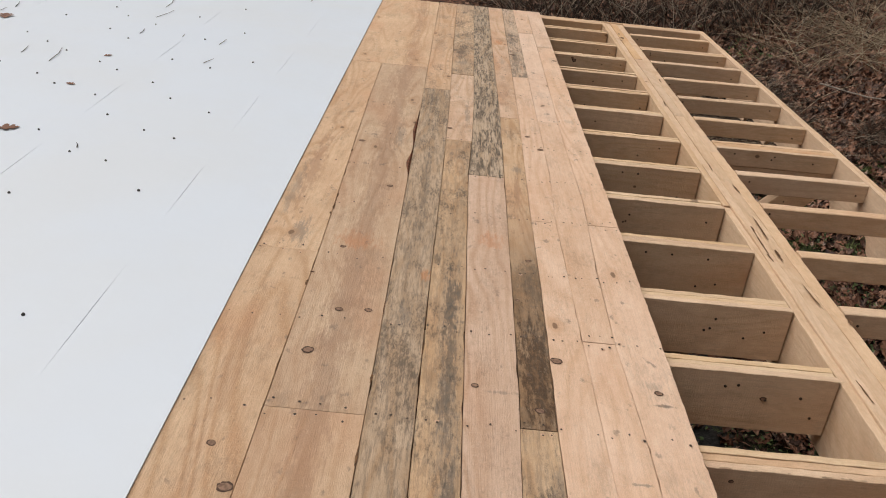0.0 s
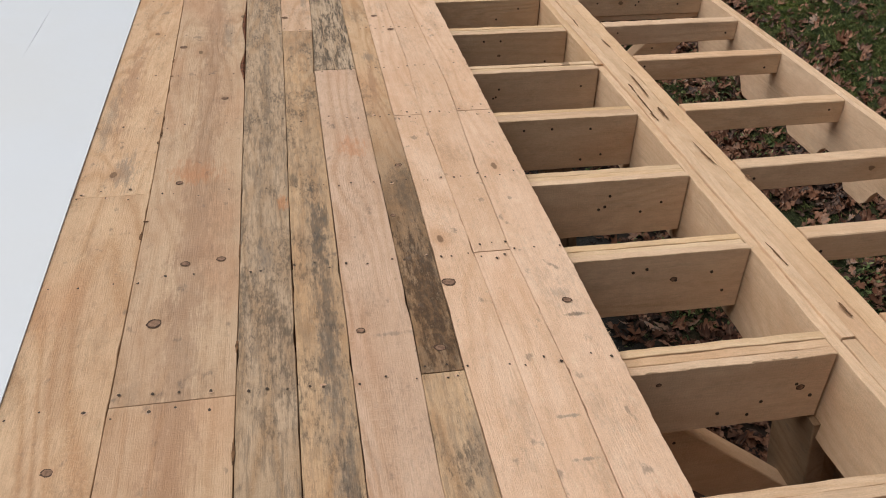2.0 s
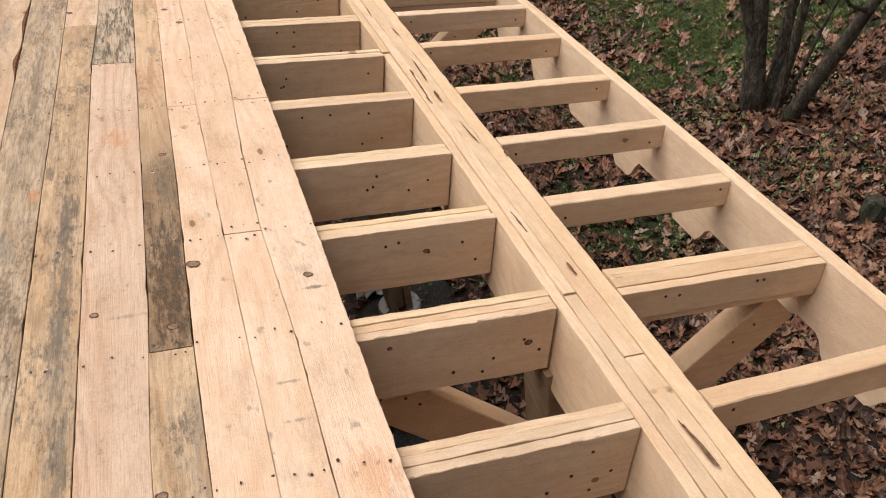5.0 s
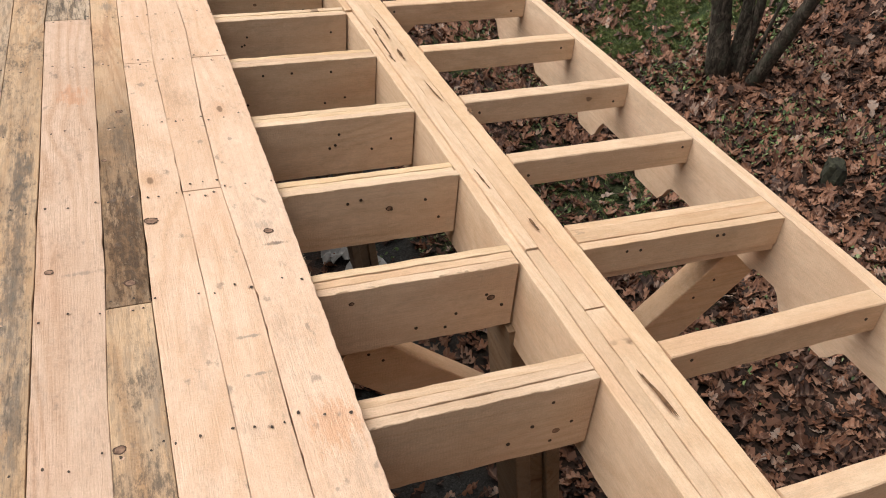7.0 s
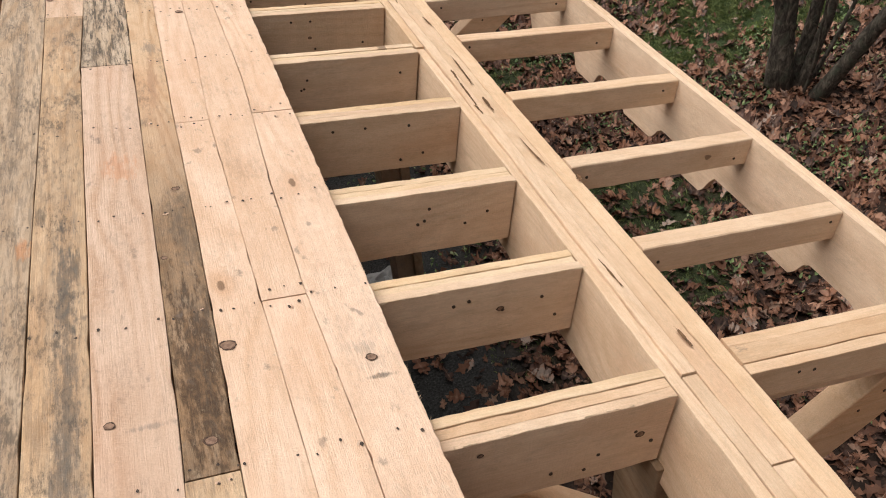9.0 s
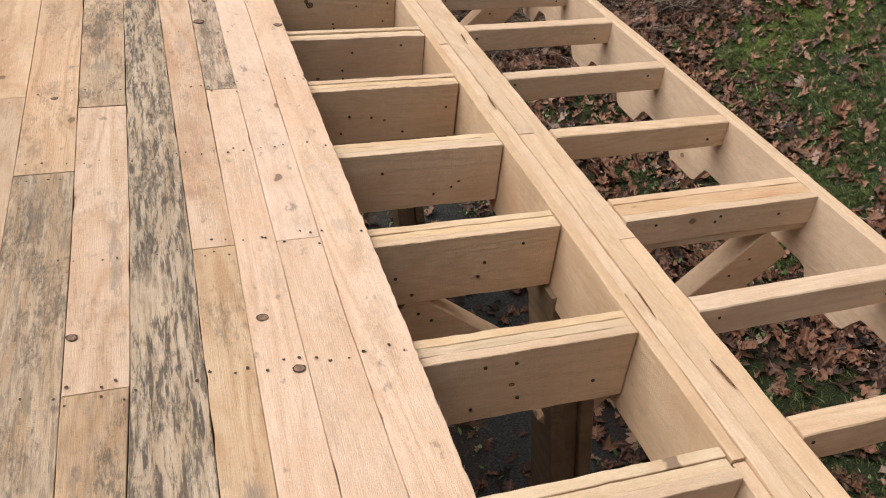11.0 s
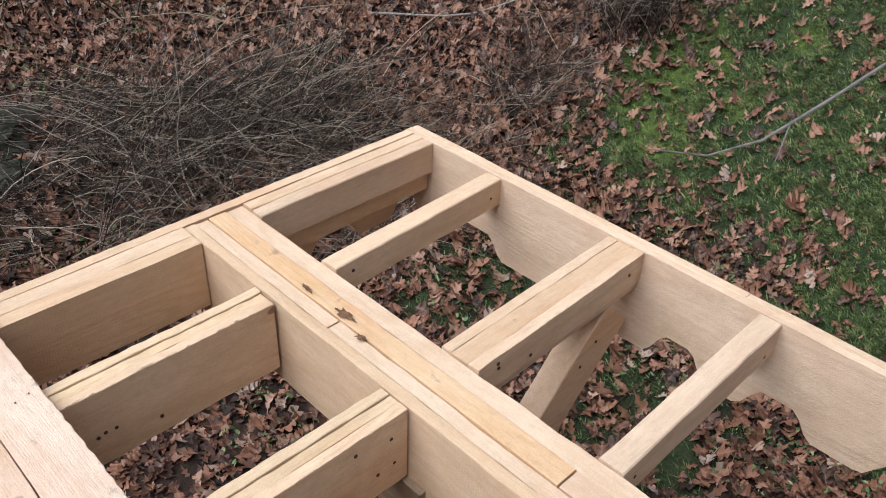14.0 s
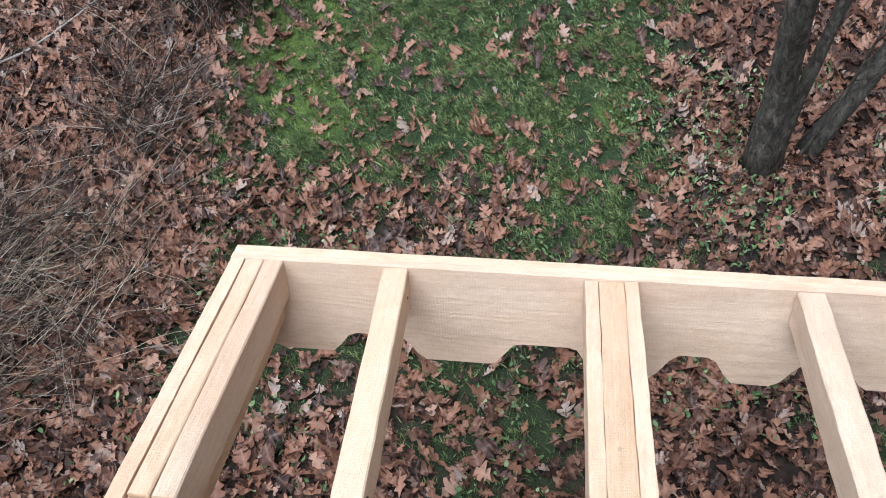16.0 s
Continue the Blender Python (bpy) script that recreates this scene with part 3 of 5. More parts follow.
def scatter_cards(name, shape, tris, places, sizes, yaw, tilt, lift, material, label, category, seed, crumple=0.03):
    """Copies of a small flat-made shape (verts n x 3, unit size) on the ground, joined into one object."""
    r = np.random.RandomState(seed)
    n = len(places)
    cy, sy = np.cos(yaw), np.sin(yaw)
    ta, tb = r.uniform(-tilt, tilt, n), r.uniform(-tilt, tilt, n)
    v = np.repeat(shape[None], n, 0) * sizes[:, None, None]
    v[:, :, 1] *= r.uniform(0.55, 1.2, n)[:, None]
    v[:, :, 1] += v[:, :, 0] ** 2 / sizes[:, None] * r.uniform(-0.7, 0.7, n)[:, None]
    v[:, :, 2] *= r.uniform(-1.6, 2.4, n)[:, None]
    v[:, :, 2] += np.abs(v[:, :, 1]) * r.uniform(-0.5, 1.1, n)[:, None] + v[:, :, 0] ** 2 / sizes[:, None] * r.uniform(-1.0, 1.4, n)[:, None]
    v += r.normal(0, crumple, v.shape) * sizes[:, None, None] * np.array([0.5, 0.5, 1.0])
    x, y, z = v[..., 0].copy(), v[..., 1].copy(), v[..., 2].copy()
    z = z + x * np.sin(ta)[:, None] + y * np.sin(tb)[:, None]
    wx, wy = x * cy[:, None] - y * sy[:, None], x * sy[:, None] + y * cy[:, None]
    px, py = places[:, 0], places[:, 1]
    slope_x = (ground_z(px + 0.05, py) - ground_z(px - 0.05, py)) / 0.1
    slope_y = (ground_z(px, py + 0.05) - ground_z(px, py - 0.05)) / 0.1
    wz = z + wx * slope_x[:, None] + wy * slope_y[:, None]
    low = wz.min(1)
    wz = wz - np.minimum(low, 0)[:, None] * 0.6 + (ground_z(px, py) + lift)[:, None]
    V = np.stack([wx + px[:, None], wy + py[:, None], wz], -1).reshape(-1, 3)
    F = (tris[None] + (np.arange(n) * len(shape))[:, None, None]).reshape(-1, 3)
    mid = (np.abs(shape[:, 1]) < 0.004).astype(float)
    return from_arrays(name, V, F, material, None, label, category, rib=np.tile(mid, n))


def oak_leaf(plain_one=False):
    """An oak leaf of unit length: a stalk, pointed lobes down both sides, curled up at the rim."""
    if plain_one == "crude":
        half = [(-0.5, 0.02), (-0.2, 0.26), (-0.06, 0.11), (0.14, 0.34), (0.2, 0.10), (0.5, 0.0)]
    elif plain_one:
        half = [(-0.60, 0.012), (-0.36, 0.03), (-0.30, 0.18), (-0.16, 0.10), (-0.04, 0.33), (0.10, 0.33), (0.12, 0.14), (0.28, 0.27), (0.33, 0.10), (0.50, 0.0)]
    else:
        half = [(-0.62, 0.012), (-0.40, 0.025), (-0.35, 0.16), (-0.23, 0.20), (-0.17, 0.09), (-0.07, 0.31), (0.03, 0.38), (0.12, 0.31), (0.12, 0.13), (0.24, 0.27), (0.34, 0.25), (0.32, 0.10), (0.42, 0.11), (0.52, 0.0)]
    top = [(x, y, 0.22 * abs(y) ** 1.2 + 0.10 * x * x) for x, y in half]
    bot = [(x, -y * 0.94, 0.26 * abs(y) ** 1.2 + 0.10 * x * x) for x, y in half[:-1]]
    mid = [(x, 0.0, 0.10 * x * x) for x, _ in half[:-1]]
    v = np.array(top + bot + mid)
    n, tris = len(half), []
    m0, b0 = n + n - 1, n
    for k in range(n - 1):
        nm = m0 + k + 1 if k < n - 2 else n - 1
        tris += [(k, m0 + k, nm)] + ([(k, nm, k + 1)] if k < n - 2 else [])
        tris += [(b0 + k, nm, m0 + k)] + ([(b0 + k, b0 + k + 1, nm)] if k < n - 2 else [])
    return v, np.array(tris)


def spread(n, x0, x1, y0, y1, keep, seed):
    """n tries of places in a box, of which keep(x, y), a chance between 0 and 1, decides."""
    r = np.random.RandomState(seed)
    x, y = r.uniform(x0, x1, n), r.uniform(y0, y1, n)
    ok = r.rand(n) < keep(x, y)
    return np.stack([x[ok], y[ok]], 1)


def brush_mask(x, y):
    """Where the flattened stalks lie thickest."""
    return np.exp(-(((x - 1.5) / 1.3) ** 2 + ((y - 9.1 + 0.35 * (x - 0.8)) / 0.75) ** 2))


def thin_under(x, y):
    """Fewer leaves on the shaded turf below the eave's far half."""
    return 1 - 0.15 * smooth(x, 0.2, 0.7) * smooth(2.6 - x, 0, 0.5) * smooth(y, 2.2, 3.4) * smooth(7.0 - y, 0, 0.8)


def leaf_chance(x, y):
    drift = smooth(field(x, y, 77, 1.1), 0.25, 0.7) * (1 - 0.7 * smooth(y, 9.3, 10.0) * smooth(3.2 - x, 0, 0.6))
    return np.clip((1 - turf_mask(x, y)) * (1 - 0.8 * brush_mask(x, y)) * (1 - (0.6 + 0.32 * smooth(y, 1.5, 3.0)) * grit_mask(x, y)) * (0.42 + 0.7 * drift) * thin_under(x, y), 0.03, 1) * np.maximum(within(x, y), smooth(0.6 - x, 0, 0.5))


lv, lt = oak_leaf()
pl = spread(40000, -1.2, 7.0, -0.8, 14.0, leaf_chance, 3)
pl = np.concatenate([pl, spread(9000, 2.0, 6.8, 3.6, 7.9, lambda x, y: turf_mask(x, y) * (0.04 + (0.24 + 0.7 * smooth(3.3 - x, 0.0, 0.6)) * smooth(field(x, y, 33, 3.2), 0.50 - 0.08 * smooth(3.3 - x, 0.0, 0.6), 0.68)), 34)])
r = np.random.RandomState(4)
scatter_cards("fallen_leaves", lv, lt, pl, 0.052 + 0.072 * r.rand(len(pl)) ** 1.2, r.uniform(0, 6.283, len(pl)), 0.7, 0.010, leaf_mat,
              "fallen brown oak leaves, curled and overlapping on the ground", "leaves", 6)

# thicker drifts: behind the far corner, round the shrub, below the eave
bv, bt = oak_leaf(True)


def drift_chance(x, y):
    heap = 1.5 * np.exp(-(((x - 2.9) / 1.2) ** 2 + ((y - 7.3) / 1.0) ** 2)) + 0.3 * np.exp(-(((x - 3.6) / 1.0) ** 2 + ((y - 3.2) / 1.4) ** 2)) + 0.8 * np.exp(-(((x - 4.2) / 1.4) ** 2 + ((y - 9.8) / 1.3) ** 2))
    eave = (0.1 + 0.25 * smooth(y, 3.0, 4.2)) * smooth(x, 0.4, 1.0) * smooth(2.5 - x, 0, 0.4)
    return np.clip((heap + eave) * (1 - 0.97 * turf_mask(x, y)), 0, 1)


pd = spread(52000, 0.3, 6.5, 0.5, 12.0, drift_chance, 23)
r = np.random.RandomState(24)
scatter_cards("fallen_leaves", bv, bt, pd, 0.052 + 0.068 * r.rand(len(pd)), r.uniform(0, 6.283, len(pd)), 1.0, 0.016, leaf_mat,
              "deep drifts of rust-brown oak leaves", "leaves", 25)

# the older, darker layer below
cv, ct = oak_leaf("crude")
pu = spread(56000, -1.0, 7.0, -1.0, 14.0, lambda x, y: np.maximum(within(x, y), smooth(0.6 - x, 0, 0.5)) * (1 - 0.95 * turf_mask(x, y)) * thin_under(x, y) * (1 - 0.85 * grit_mask(x, y)) * (1 - 0.8 * brush_mask(x, y)), 5)
scatter_cards("leaf_litter", cv, ct, pu, r.uniform(0.05, 0.115, len(pu)), r.uniform(0, 6.283, len(pu)), 0.5, 0.003, litter_mat,
              "older dark rotting leaf litter matted on the soil", "leaves", 7)

# torn leaf bits in the lawn
pt = spread(9000, 2.4, 6.8, 3.6, 7.9, lambda x, y: 0.35 * turf_mask(x, y), 26)
r = np.random.RandomState(27)
scatter_cards("leaf_fragments", cv, ct, pt, r.uniform(0.015, 0.05, len(pt)), r.uniform(0, 6.283, len(pt)), 0.8, 0.016, leaf_mat,
              "small torn brown leaf bits scattered in the lawn", "leaves", 28)

# grass: three-point blades in leaning tufts
def tufts(n, each, x0, x1, y0, y1, keep, seed):
    """Places of blades that stand in clumps, and the way each one leans from its clump's heart."""
    r = np.random.RandomState(seed + 100)
    heart = spread(n, x0, x1, y0, y1, keep, seed)
    wide = np.repeat(r.uniform(0.008, 0.03, len(heart)), each)
    off = r.normal(0, 1, (len(heart) * each, 2)) * wide[:, None]
    return np.repeat(heart, each, 0) + off, np.arctan2(off[:, 1], off[:, 0]) - math.pi / 2 + r.normal(0, 0.7, len(off))


p1, w1 = tufts(9000, 12, 0.2, 2.6, 1.0, 7.4, turf_mask, 10)
p2, w2 = tufts(28000, 22, 2.0, 6.8, 3.6, 7.9, lambda x, y: (1 - 0.6 * moss_mask(x, y)) * turf_mask(x, y) ** 1.3 * (0.10 + 0.90 * smooth(field(x, y, 8, 7.0), 0.36, 0.62)), 11)
pg, wg = np.concatenate([p1, p2]), np.concatenate([w1, w2])
blade = np.array([(-0.04, 0, 0), (0.04, 0, 0), (0.03, 0.22, 0.6), (0.0, 0.62, 0.95)])
btris = np.array([(0, 1, 2), (0, 2, 3)])


def scatter_blades(name, places, lo, hi, material, label, category, seed, yaw=None):
    r = np.random.RandomState(seed)
    n = len(places)
    s = r.uniform(lo, hi, n)
    yaw = r.uniform(0, 6.283, n) if yaw is None else yaw
    v = np.repeat(blade[None], n, 0) * s[:, None, None]
    v[..., 0] *= r.uniform(0.8, 2.2, n)[:, None]
    v[..., 1] *= r.uniform(0.3, 2.4, n)[:, None]
    x, y = v[..., 0] * np.cos(yaw)[:, None] - v[..., 1] * np.sin(yaw)[:, None], v[..., 0] * np.sin(yaw)[:, None] + v[..., 1] * np.cos(yaw)[:, None]
    z = v[..., 2] + ground_z(places[:, 0], places[:, 1])[:, None]
    V = np.stack([x + places[:, :1], y + places[:, 1:], z], -1).reshape(-1, 3)
    F = (btris[None] + (np.arange(n) * 4)[:, None, None]).reshape(-1, 3)
    return from_arrays(name, V, F, material, None, label, category)


scatter_blades("grass", pg, 0.010, 0.034, grass_mat, "short dark green lawn grass growing in rough tufts", "grass", 12, wg)
pm = spread(70000, 2.4, 6.5, 4.0, 7.8, lambda x, y: moss_mask(x, y), 13)
scatter_blades("moss", pm, 0.01, 0.024, moss_mat, "bright yellow-green moss patches in the lawn", "moss", 14)

# low green weeds among the leaves
wv = np.array([(-0.5, 0, 0), (-0.25, 0.27, 0.12), (0.15, 0.25, 0.1), (0.55, 0, 0.02), (0.15, -0.25, 0.1), (-0.25, -0.27, 0.12), (0, 0, -0.06)])
wt = np.array([(6, 0, 1), (6, 1, 2), (6, 2, 3), (6, 3, 4), (6, 4, 5), (6, 5, 0)])


def weed_chance(x, y):
    shrub = 2.2 * np.exp(-(((x - 3.1) / 1.0) ** 2 + ((y - 3.5) / 1.4) ** 2))
    under = 0.5 * smooth(x, -0.6, 0.3) * smooth(2.9 - x, 0, 0.5) * smooth(y, 1.0, 2.5)
    back = 3.0 * np.exp(-(((x - 2.35) / 0.45) ** 2 + ((y - 10.25) / 0.3) ** 2)) + 0.7 * np.exp(-(((x - 2.6) / 0.4) ** 2 + ((y - 11.1) / 0.5) ** 2)) + 0.5 * np.exp(-(((x - 3.0) / 0.35) ** 2 + ((y - 10.6) / 0.5) ** 2))
    return np.clip((shrub + under + back) * smooth(field(x, y, 91, 2.0), 0.47, 0.64), 0, 1)


pw = spread(80000, -0.8, 6.0, -0.5, 12.0, weed_chance, 17)
r = np.random.RandomState(18)
scatter_cards("ground_weeds", wv, wt, pw, r.uniform(0.011, 0.034, len(pw)), r.uniform(0, 6.283, len(pw)), 1.1, 0.03, weed_mat,
              "low green broad-leaved weeds growing between fallen leaves", "weeds", 19)


# ---------------------------------------------------------------- dry brush
def stems(name, roots, heading, length, rise, radius, label, category, seed, wander=0.5, forks=2, material=None, heads=0):
    """Thin bent stalks, three-sided, joined into one object. heading: yaw of each; rise: end height over the root; fine forks."""
    r = np.random.RandomState(seed)
    n, seg = len(roots), 6
    V, F, base = [], [], 0
    for k in range(n):
        L, h = length[k], heading[k]
        px, py = roots[k]
        line, a = [], h
        el = rise[k]
        p = np.array([px, py, float(ground_z(px, py)) + r.uniform(0.0, 0.10)])
        for s in range(seg + 1):
            line.append(p.copy())
            a += r.uniform(-wander, wander) * 0.4
            el2 = el * (1 - 0.9 * s / seg) + r.uniform(-0.1, 0.1)
            p = p + L / seg * np.array([math.cos(a) * math.cos(el2), math.sin(a) * math.cos(el2), math.sin(el2)])
            p[2] = max(p[2], float(ground_z(p[0], p[1])) + 0.02)
        branches = [(line, radius[k])]
        for _ in range(forks):
            q = r.randint(2, seg)
            d = line[q + 1] - line[q]
            e = d * r.uniform(1.2, 2.6) + r.uniform(-1, 1, 3) * np.linalg.norm(d) * 1.1
            branches.append(([line[q], line[q] + 0.5 * e, line[q] + e + np.array([0, 0, 0.01])], radius[k] * 0.55))
        for ln, rad in branches:
            m = len(ln)
            for s, p in enumerate(ln):
                w = rad * (1 - 0.75 * s / (m - 1))
                d = np.array(ln[min(s + 1, m - 1)]) - np.array(ln[max(s - 1, 0)])
                d = d / (np.linalg.norm(d) + 1e-9)
                s1 = np.cross(d, (0.2, 0.1, 1.0))
                s1 = s1 / (np.linalg.norm(s1) + 1e-9)
                s2 = np.cross(s1, d)
                V += [p + w * s2, p + w * (0.87 * s1 - 0.5 * s2), p + w * (-0.87 * s1 - 0.5 * s2)]
            for s in range(m - 1):
                o = base + 3 * s
                for e in range(3):
                    f = (e + 1) % 3
                    F.append((o + e, o + f, o + 3 + f, o + 3 + e))
            base += 3 * m
        if k < heads:
            tip, along = np.array(line[-1]), np.array(line[-1]) - np.array(line[-3])
            along = along / (np.linalg.norm(along) + 1e-9)
            for _ in range(12):
                c = tip - along * r.uniform(0, 0.07) + r.normal(0, 0.008, 3)
                c[2] = max(c[2], float(ground_z(c[0], c[1])) + 0.01)
                e1, e2 = r.normal(0, 0.005, 3), r.normal(0, 0.005, 3)
                V += [c - e1, c + e2, c + e1, c - e2]
                F.append((base, base + 1, base + 2, base + 3))
                base += 4
    return from_arrays(name, np.array(V), np.array(F), material or stem_mat, None, label, category)


r = np.random.RandomState(40)
nb, nc = 1500, 60
cx = np.clip(r.normal(1.2, 0.8, nc), -0.6, 2.1)
cy = 8.85 - 0.35 * (cx - 0.8) + r.normal(0, 0.42, nc)
ch = np.where(r.rand(nc) < 0.6, -0.75, 2.4) + r.normal(0, 0.65, nc)
pick = r.randint(0, nc, nb)
roots = np.stack([cx[pick] + r.normal(0, 0.14, nb), cy[pick] + r.normal(0, 0.12, nb)], 1)
stems("dry_brush", roots, ch[pick] + r.normal(0, 0.5, nb), 0.22 + 0.85 * r.rand(nb) ** 1.5, r.uniform(0.1, 1.0, nb),
      0.0018 + 0.0048 * r.rand(nb) ** 2, "flattened dry grey-brown weed stalks lying in a tangle", "brush", 41, 0.9, 3, None, 450)
nb = 150
along = r.uniform(-0.3, 1.2, nb)
roots = np.stack([3.15 + 0.85 * along + r.normal(0, 0.16, nb), 7.4 + 0.5 * along + r.normal(0, 0.16, nb)], 1)
stems("dry_brush", roots, r.uniform(0, 6.283, nb), r.uniform(0.25, 0.7, nb), r.uniform(0.3, 1.2, nb), r.uniform(0.0016, 0.0036, nb),
      "sparse dry stalks bent over fallen leaves", "brush", 43, 0.6, 2)
nb = 150
roots = np.stack([r.normal(3.1, 0.22, nb), r.normal(7.45, 0.16, nb)], 1)
stems("dry_brush", roots, r.normal(0.0, 1.1, nb), r.uniform(0.25, 0.6, nb), r.uniform(0.05, 0.5, nb), r.uniform(0.0018, 0.004, nb),
      "dark tangle of dry stalks lying across a leaf drift", "brush", 48, 0.6, 2)
nb = 330
roots = np.stack([r.normal(1.55, 0.55, nb), r.normal(7.75, 0.35, nb)], 1)
stems("dry_brush", roots, -0.9 + r.normal(0, 1.0, nb), r.uniform(0.2, 0.65, nb), r.uniform(0.1, 0.8, nb), 0.0014 + 0.0026 * r.rand(nb) ** 2,
      "dry grey stalks trailing over fallen leaves past the roof corner", "brush", 47, 0.7, 3)
nb = 150
roots = np.stack([r.normal(1.75, 0.4, nb), r.normal(7.6, 0.28, nb)], 1)
stems("dry_brush", roots, r.normal(-0.6, 1.2, nb), r.uniform(0.3, 0.75, nb), r.uniform(0.1, 0.7, nb), r.uniform(0.0012, 0.0028, nb),
      "pale straw stalks flattened over leaves past the roof corner", "brush", 49, 0.7, 2, cane_mat)
nb = 260
roots = np.stack([r.normal(4.2, 0.15, nb), r.normal(7.3, 0.15, nb)], 1)
stems("dead_shrub", roots, r.uniform(0, 6.283, nb), r.uniform(0.4, 0.9, nb), r.uniform(0.9, 1.45, nb), r.uniform(0.002, 0.004, nb),
      "upright clump of dead dark brown weed stalks", "shrub", 44, 0.4, 3)
nb = 820
roots = np.stack([r.uniform(-0.6, 5.5, nb), r.normal(12.2, 0.8, nb)], 1)
stems("dead_shrub", roots, r.uniform(0, 6.283, nb), r.uniform(0.6, 1.6, nb), r.uniform(0.7, 1.5, nb), r.uniform(0.004, 0.009, nb),
      "tall dead brown stalks standing behind the roof", "shrub", 45, 0.35, 3)
nb = 300
roots = np.stack([r.normal(3.9, 0.6, nb), r.normal(10.0, 0.7, nb)], 1)
stems("dry_brush", roots, r.uniform(0, 6.283, nb), r.uniform(0.6, 1.5, nb), r.uniform(0.2, 0.9, nb), r.uniform(0.003, 0.0065, nb),
      "pale straw-coloured cane stalks leaning over leaf litter", "brush", 46, 0.25, 1, cane_mat)

# ---------------------------------------------------------------- multi-stemmed shrub tree
SH = (3.25, 3.90)


def tree_stem(bm, start, lean, height, r0, seed, limbs=3):
    """A tapering, slightly crooked trunk with limbs and bare twigs."""
    r = random.Random(seed)
    pts, p, d = [], Vector(start), Vector(lean).normalized()
    n = 14
    for k in range(n + 1):
        pts.append(p.copy())
        d = (d + Vector((r.uniform(-0.06, 0.06), r.uniform(-0.06, 0.06), 0.03))).normalized()
        p = p + d * height / n
    rad = [r0 * (1.35 if k == 0 else 1.08 if k == 1 else 1.0 - 0.8 * k / n) * r.uniform(0.93, 1.07) for k in range(n + 1)]
    tube(bm, pts, rad, 14)
    for v in bm.verts:
        v.co += Vector((noise.noise(v.co * 9.0), noise.noise(v.co * 9.0 + Vector((7, 0, 0))), 0)) * 0.14 * r0
    for _ in range(limbs):
        k = r.randint(5, n - 1)
        q, e = pts[k].copy(), Vector((r.uniform(-1, 1), r.uniform(-1, 1), r.uniform(0.3, 1.0))).normalized()
        ln, rr = [], rad[k] * 0.45
        for s in range(7):
            ln.append(q.copy())
            e = (e + Vector((r.uniform(-0.2, 0.2), r.uniform(-0.2, 0.2), 0.1))).normalized()
            q = q + e * height * 0.05
        tube(bm, ln, [rr * (1 - 0.13 * s) for s in range(7)], 6)
        for s in (2, 4, 5):
            tw = [ln[s] + (e + Vector((r.uniform(-1, 1), r.uniform(-1, 1), r.uniform(0, 1)))) * (0.1 * u * height * 0.5) for u in range(4)]
            tube(bm, tw, [rr * 0.3 * (1 - 0.25 * u) for u in range(4)], 4)


gz = float(ground_z(*SH))
shrub = thing("shrub_tree", (SH[0], SH[1], gz), "bare grey-brown multi-stemmed shrub tree with flaking bark", "tree", on_roof=False)
for (dx, dy, lean, hgt, rad, seed, lm, nm) in (
        (-0.03, 0.06, (-0.03, 0.03, 1), 3.6, 0.088, 1, 5, "trunk"),
        (0.08, -0.15, (0.12, -0.50, 1), 3.2, 0.058, 2, 4, "trunk"),
        (0.09, -0.01, (0.10, -0.14, 1), 3.0, 0.04, 3, 4, "trunk"),
        (-0.04, 0.08, (-0.34, 0.18, 1), 2.4, 0.05, 7, 4, "limb"),
        (0.05, 0.04, (0.22, 0.10, 1), 3.0, 0.05, 4, 4, "trunk"),
        (0.16, 0.03, (0.35, -0.20, 1), 2.0, 0.018, 5, 3, "stem"),
        (0.03, -0.10, (-0.1, -0.30, 1), 1.6, 0.012, 6, 3, "stem")):
    bm = bmesh.new()
    tree_stem(bm, (SH[0] + dx, SH[1] + dy, gz + (0.45 if nm == "limb" else -0.08)), lean, hgt, rad, seed, lm)
    ob = part(nm, bm, bark_mat, shrub)
    for f in ob.data.polygons:
        f.use_smooth = True
# one long thin branch reaches over the eave, its tip drooping and then turned up
bm = bmesh.new()
reach = [(3.05, 3.95, 2.0), (2.3, 3.8, 1.88), (1.5, 3.72, 1.7), (1.0, 3.80, 1.5), (0.55, 3.97, 1.24), (0.276, 4.154, 1.013), (0.142, 4.245, 0.897), (0.06, 4.301, 0.824), (0.007, 4.337, 0.781), (-0.035, 4.372, 0.764), (-0.08, 4.415, 0.770)]
tube(bm, [ROOF @ Vector(p) for p in reach], [0.014, 0.010, 0.007, 0.005, 0.0034, 0.0024, 0.0021, 0.0019, 0.0016, 0.0011, 0.0006], 7)
tube(bm, [ROOF @ Vector(p) for p in ((0.03, 4.322, 0.80), (0.012, 4.318, 0.775), (0.004, 4.317, 0.762))], [0.0011, 0.0009, 0.0005], 5)
part("branch", bm, branch_grey, shrub, "thin bare grey branch")

# dark stump by the shrub
sx, sy = 3.07, 2.48
gz = float(ground_z(sx, sy))
stump = thing("tree_stump", (sx, sy, gz), "low dark rotten stump among fallen leaves", "stump", on_roof=False)
bm = bmesh.new()
tube(bm, [(sx, sy, gz - 0.05), (sx, sy, gz + 0.05), (sx + 0.01, sy, gz + 0.12), (sx + 0.015, sy, gz + 0.145)], [0.095, 0.078, 0.07, 0.05], 14)
for v in bm.verts:
    v.co.x += random.uniform(-0.012, 0.012)
    v.co.y += random.uniform(-0.012, 0.012)
    v.co.z += random.uniform(-0.01, 0.02)
part("stump_body", bm, stone_mat, stump)

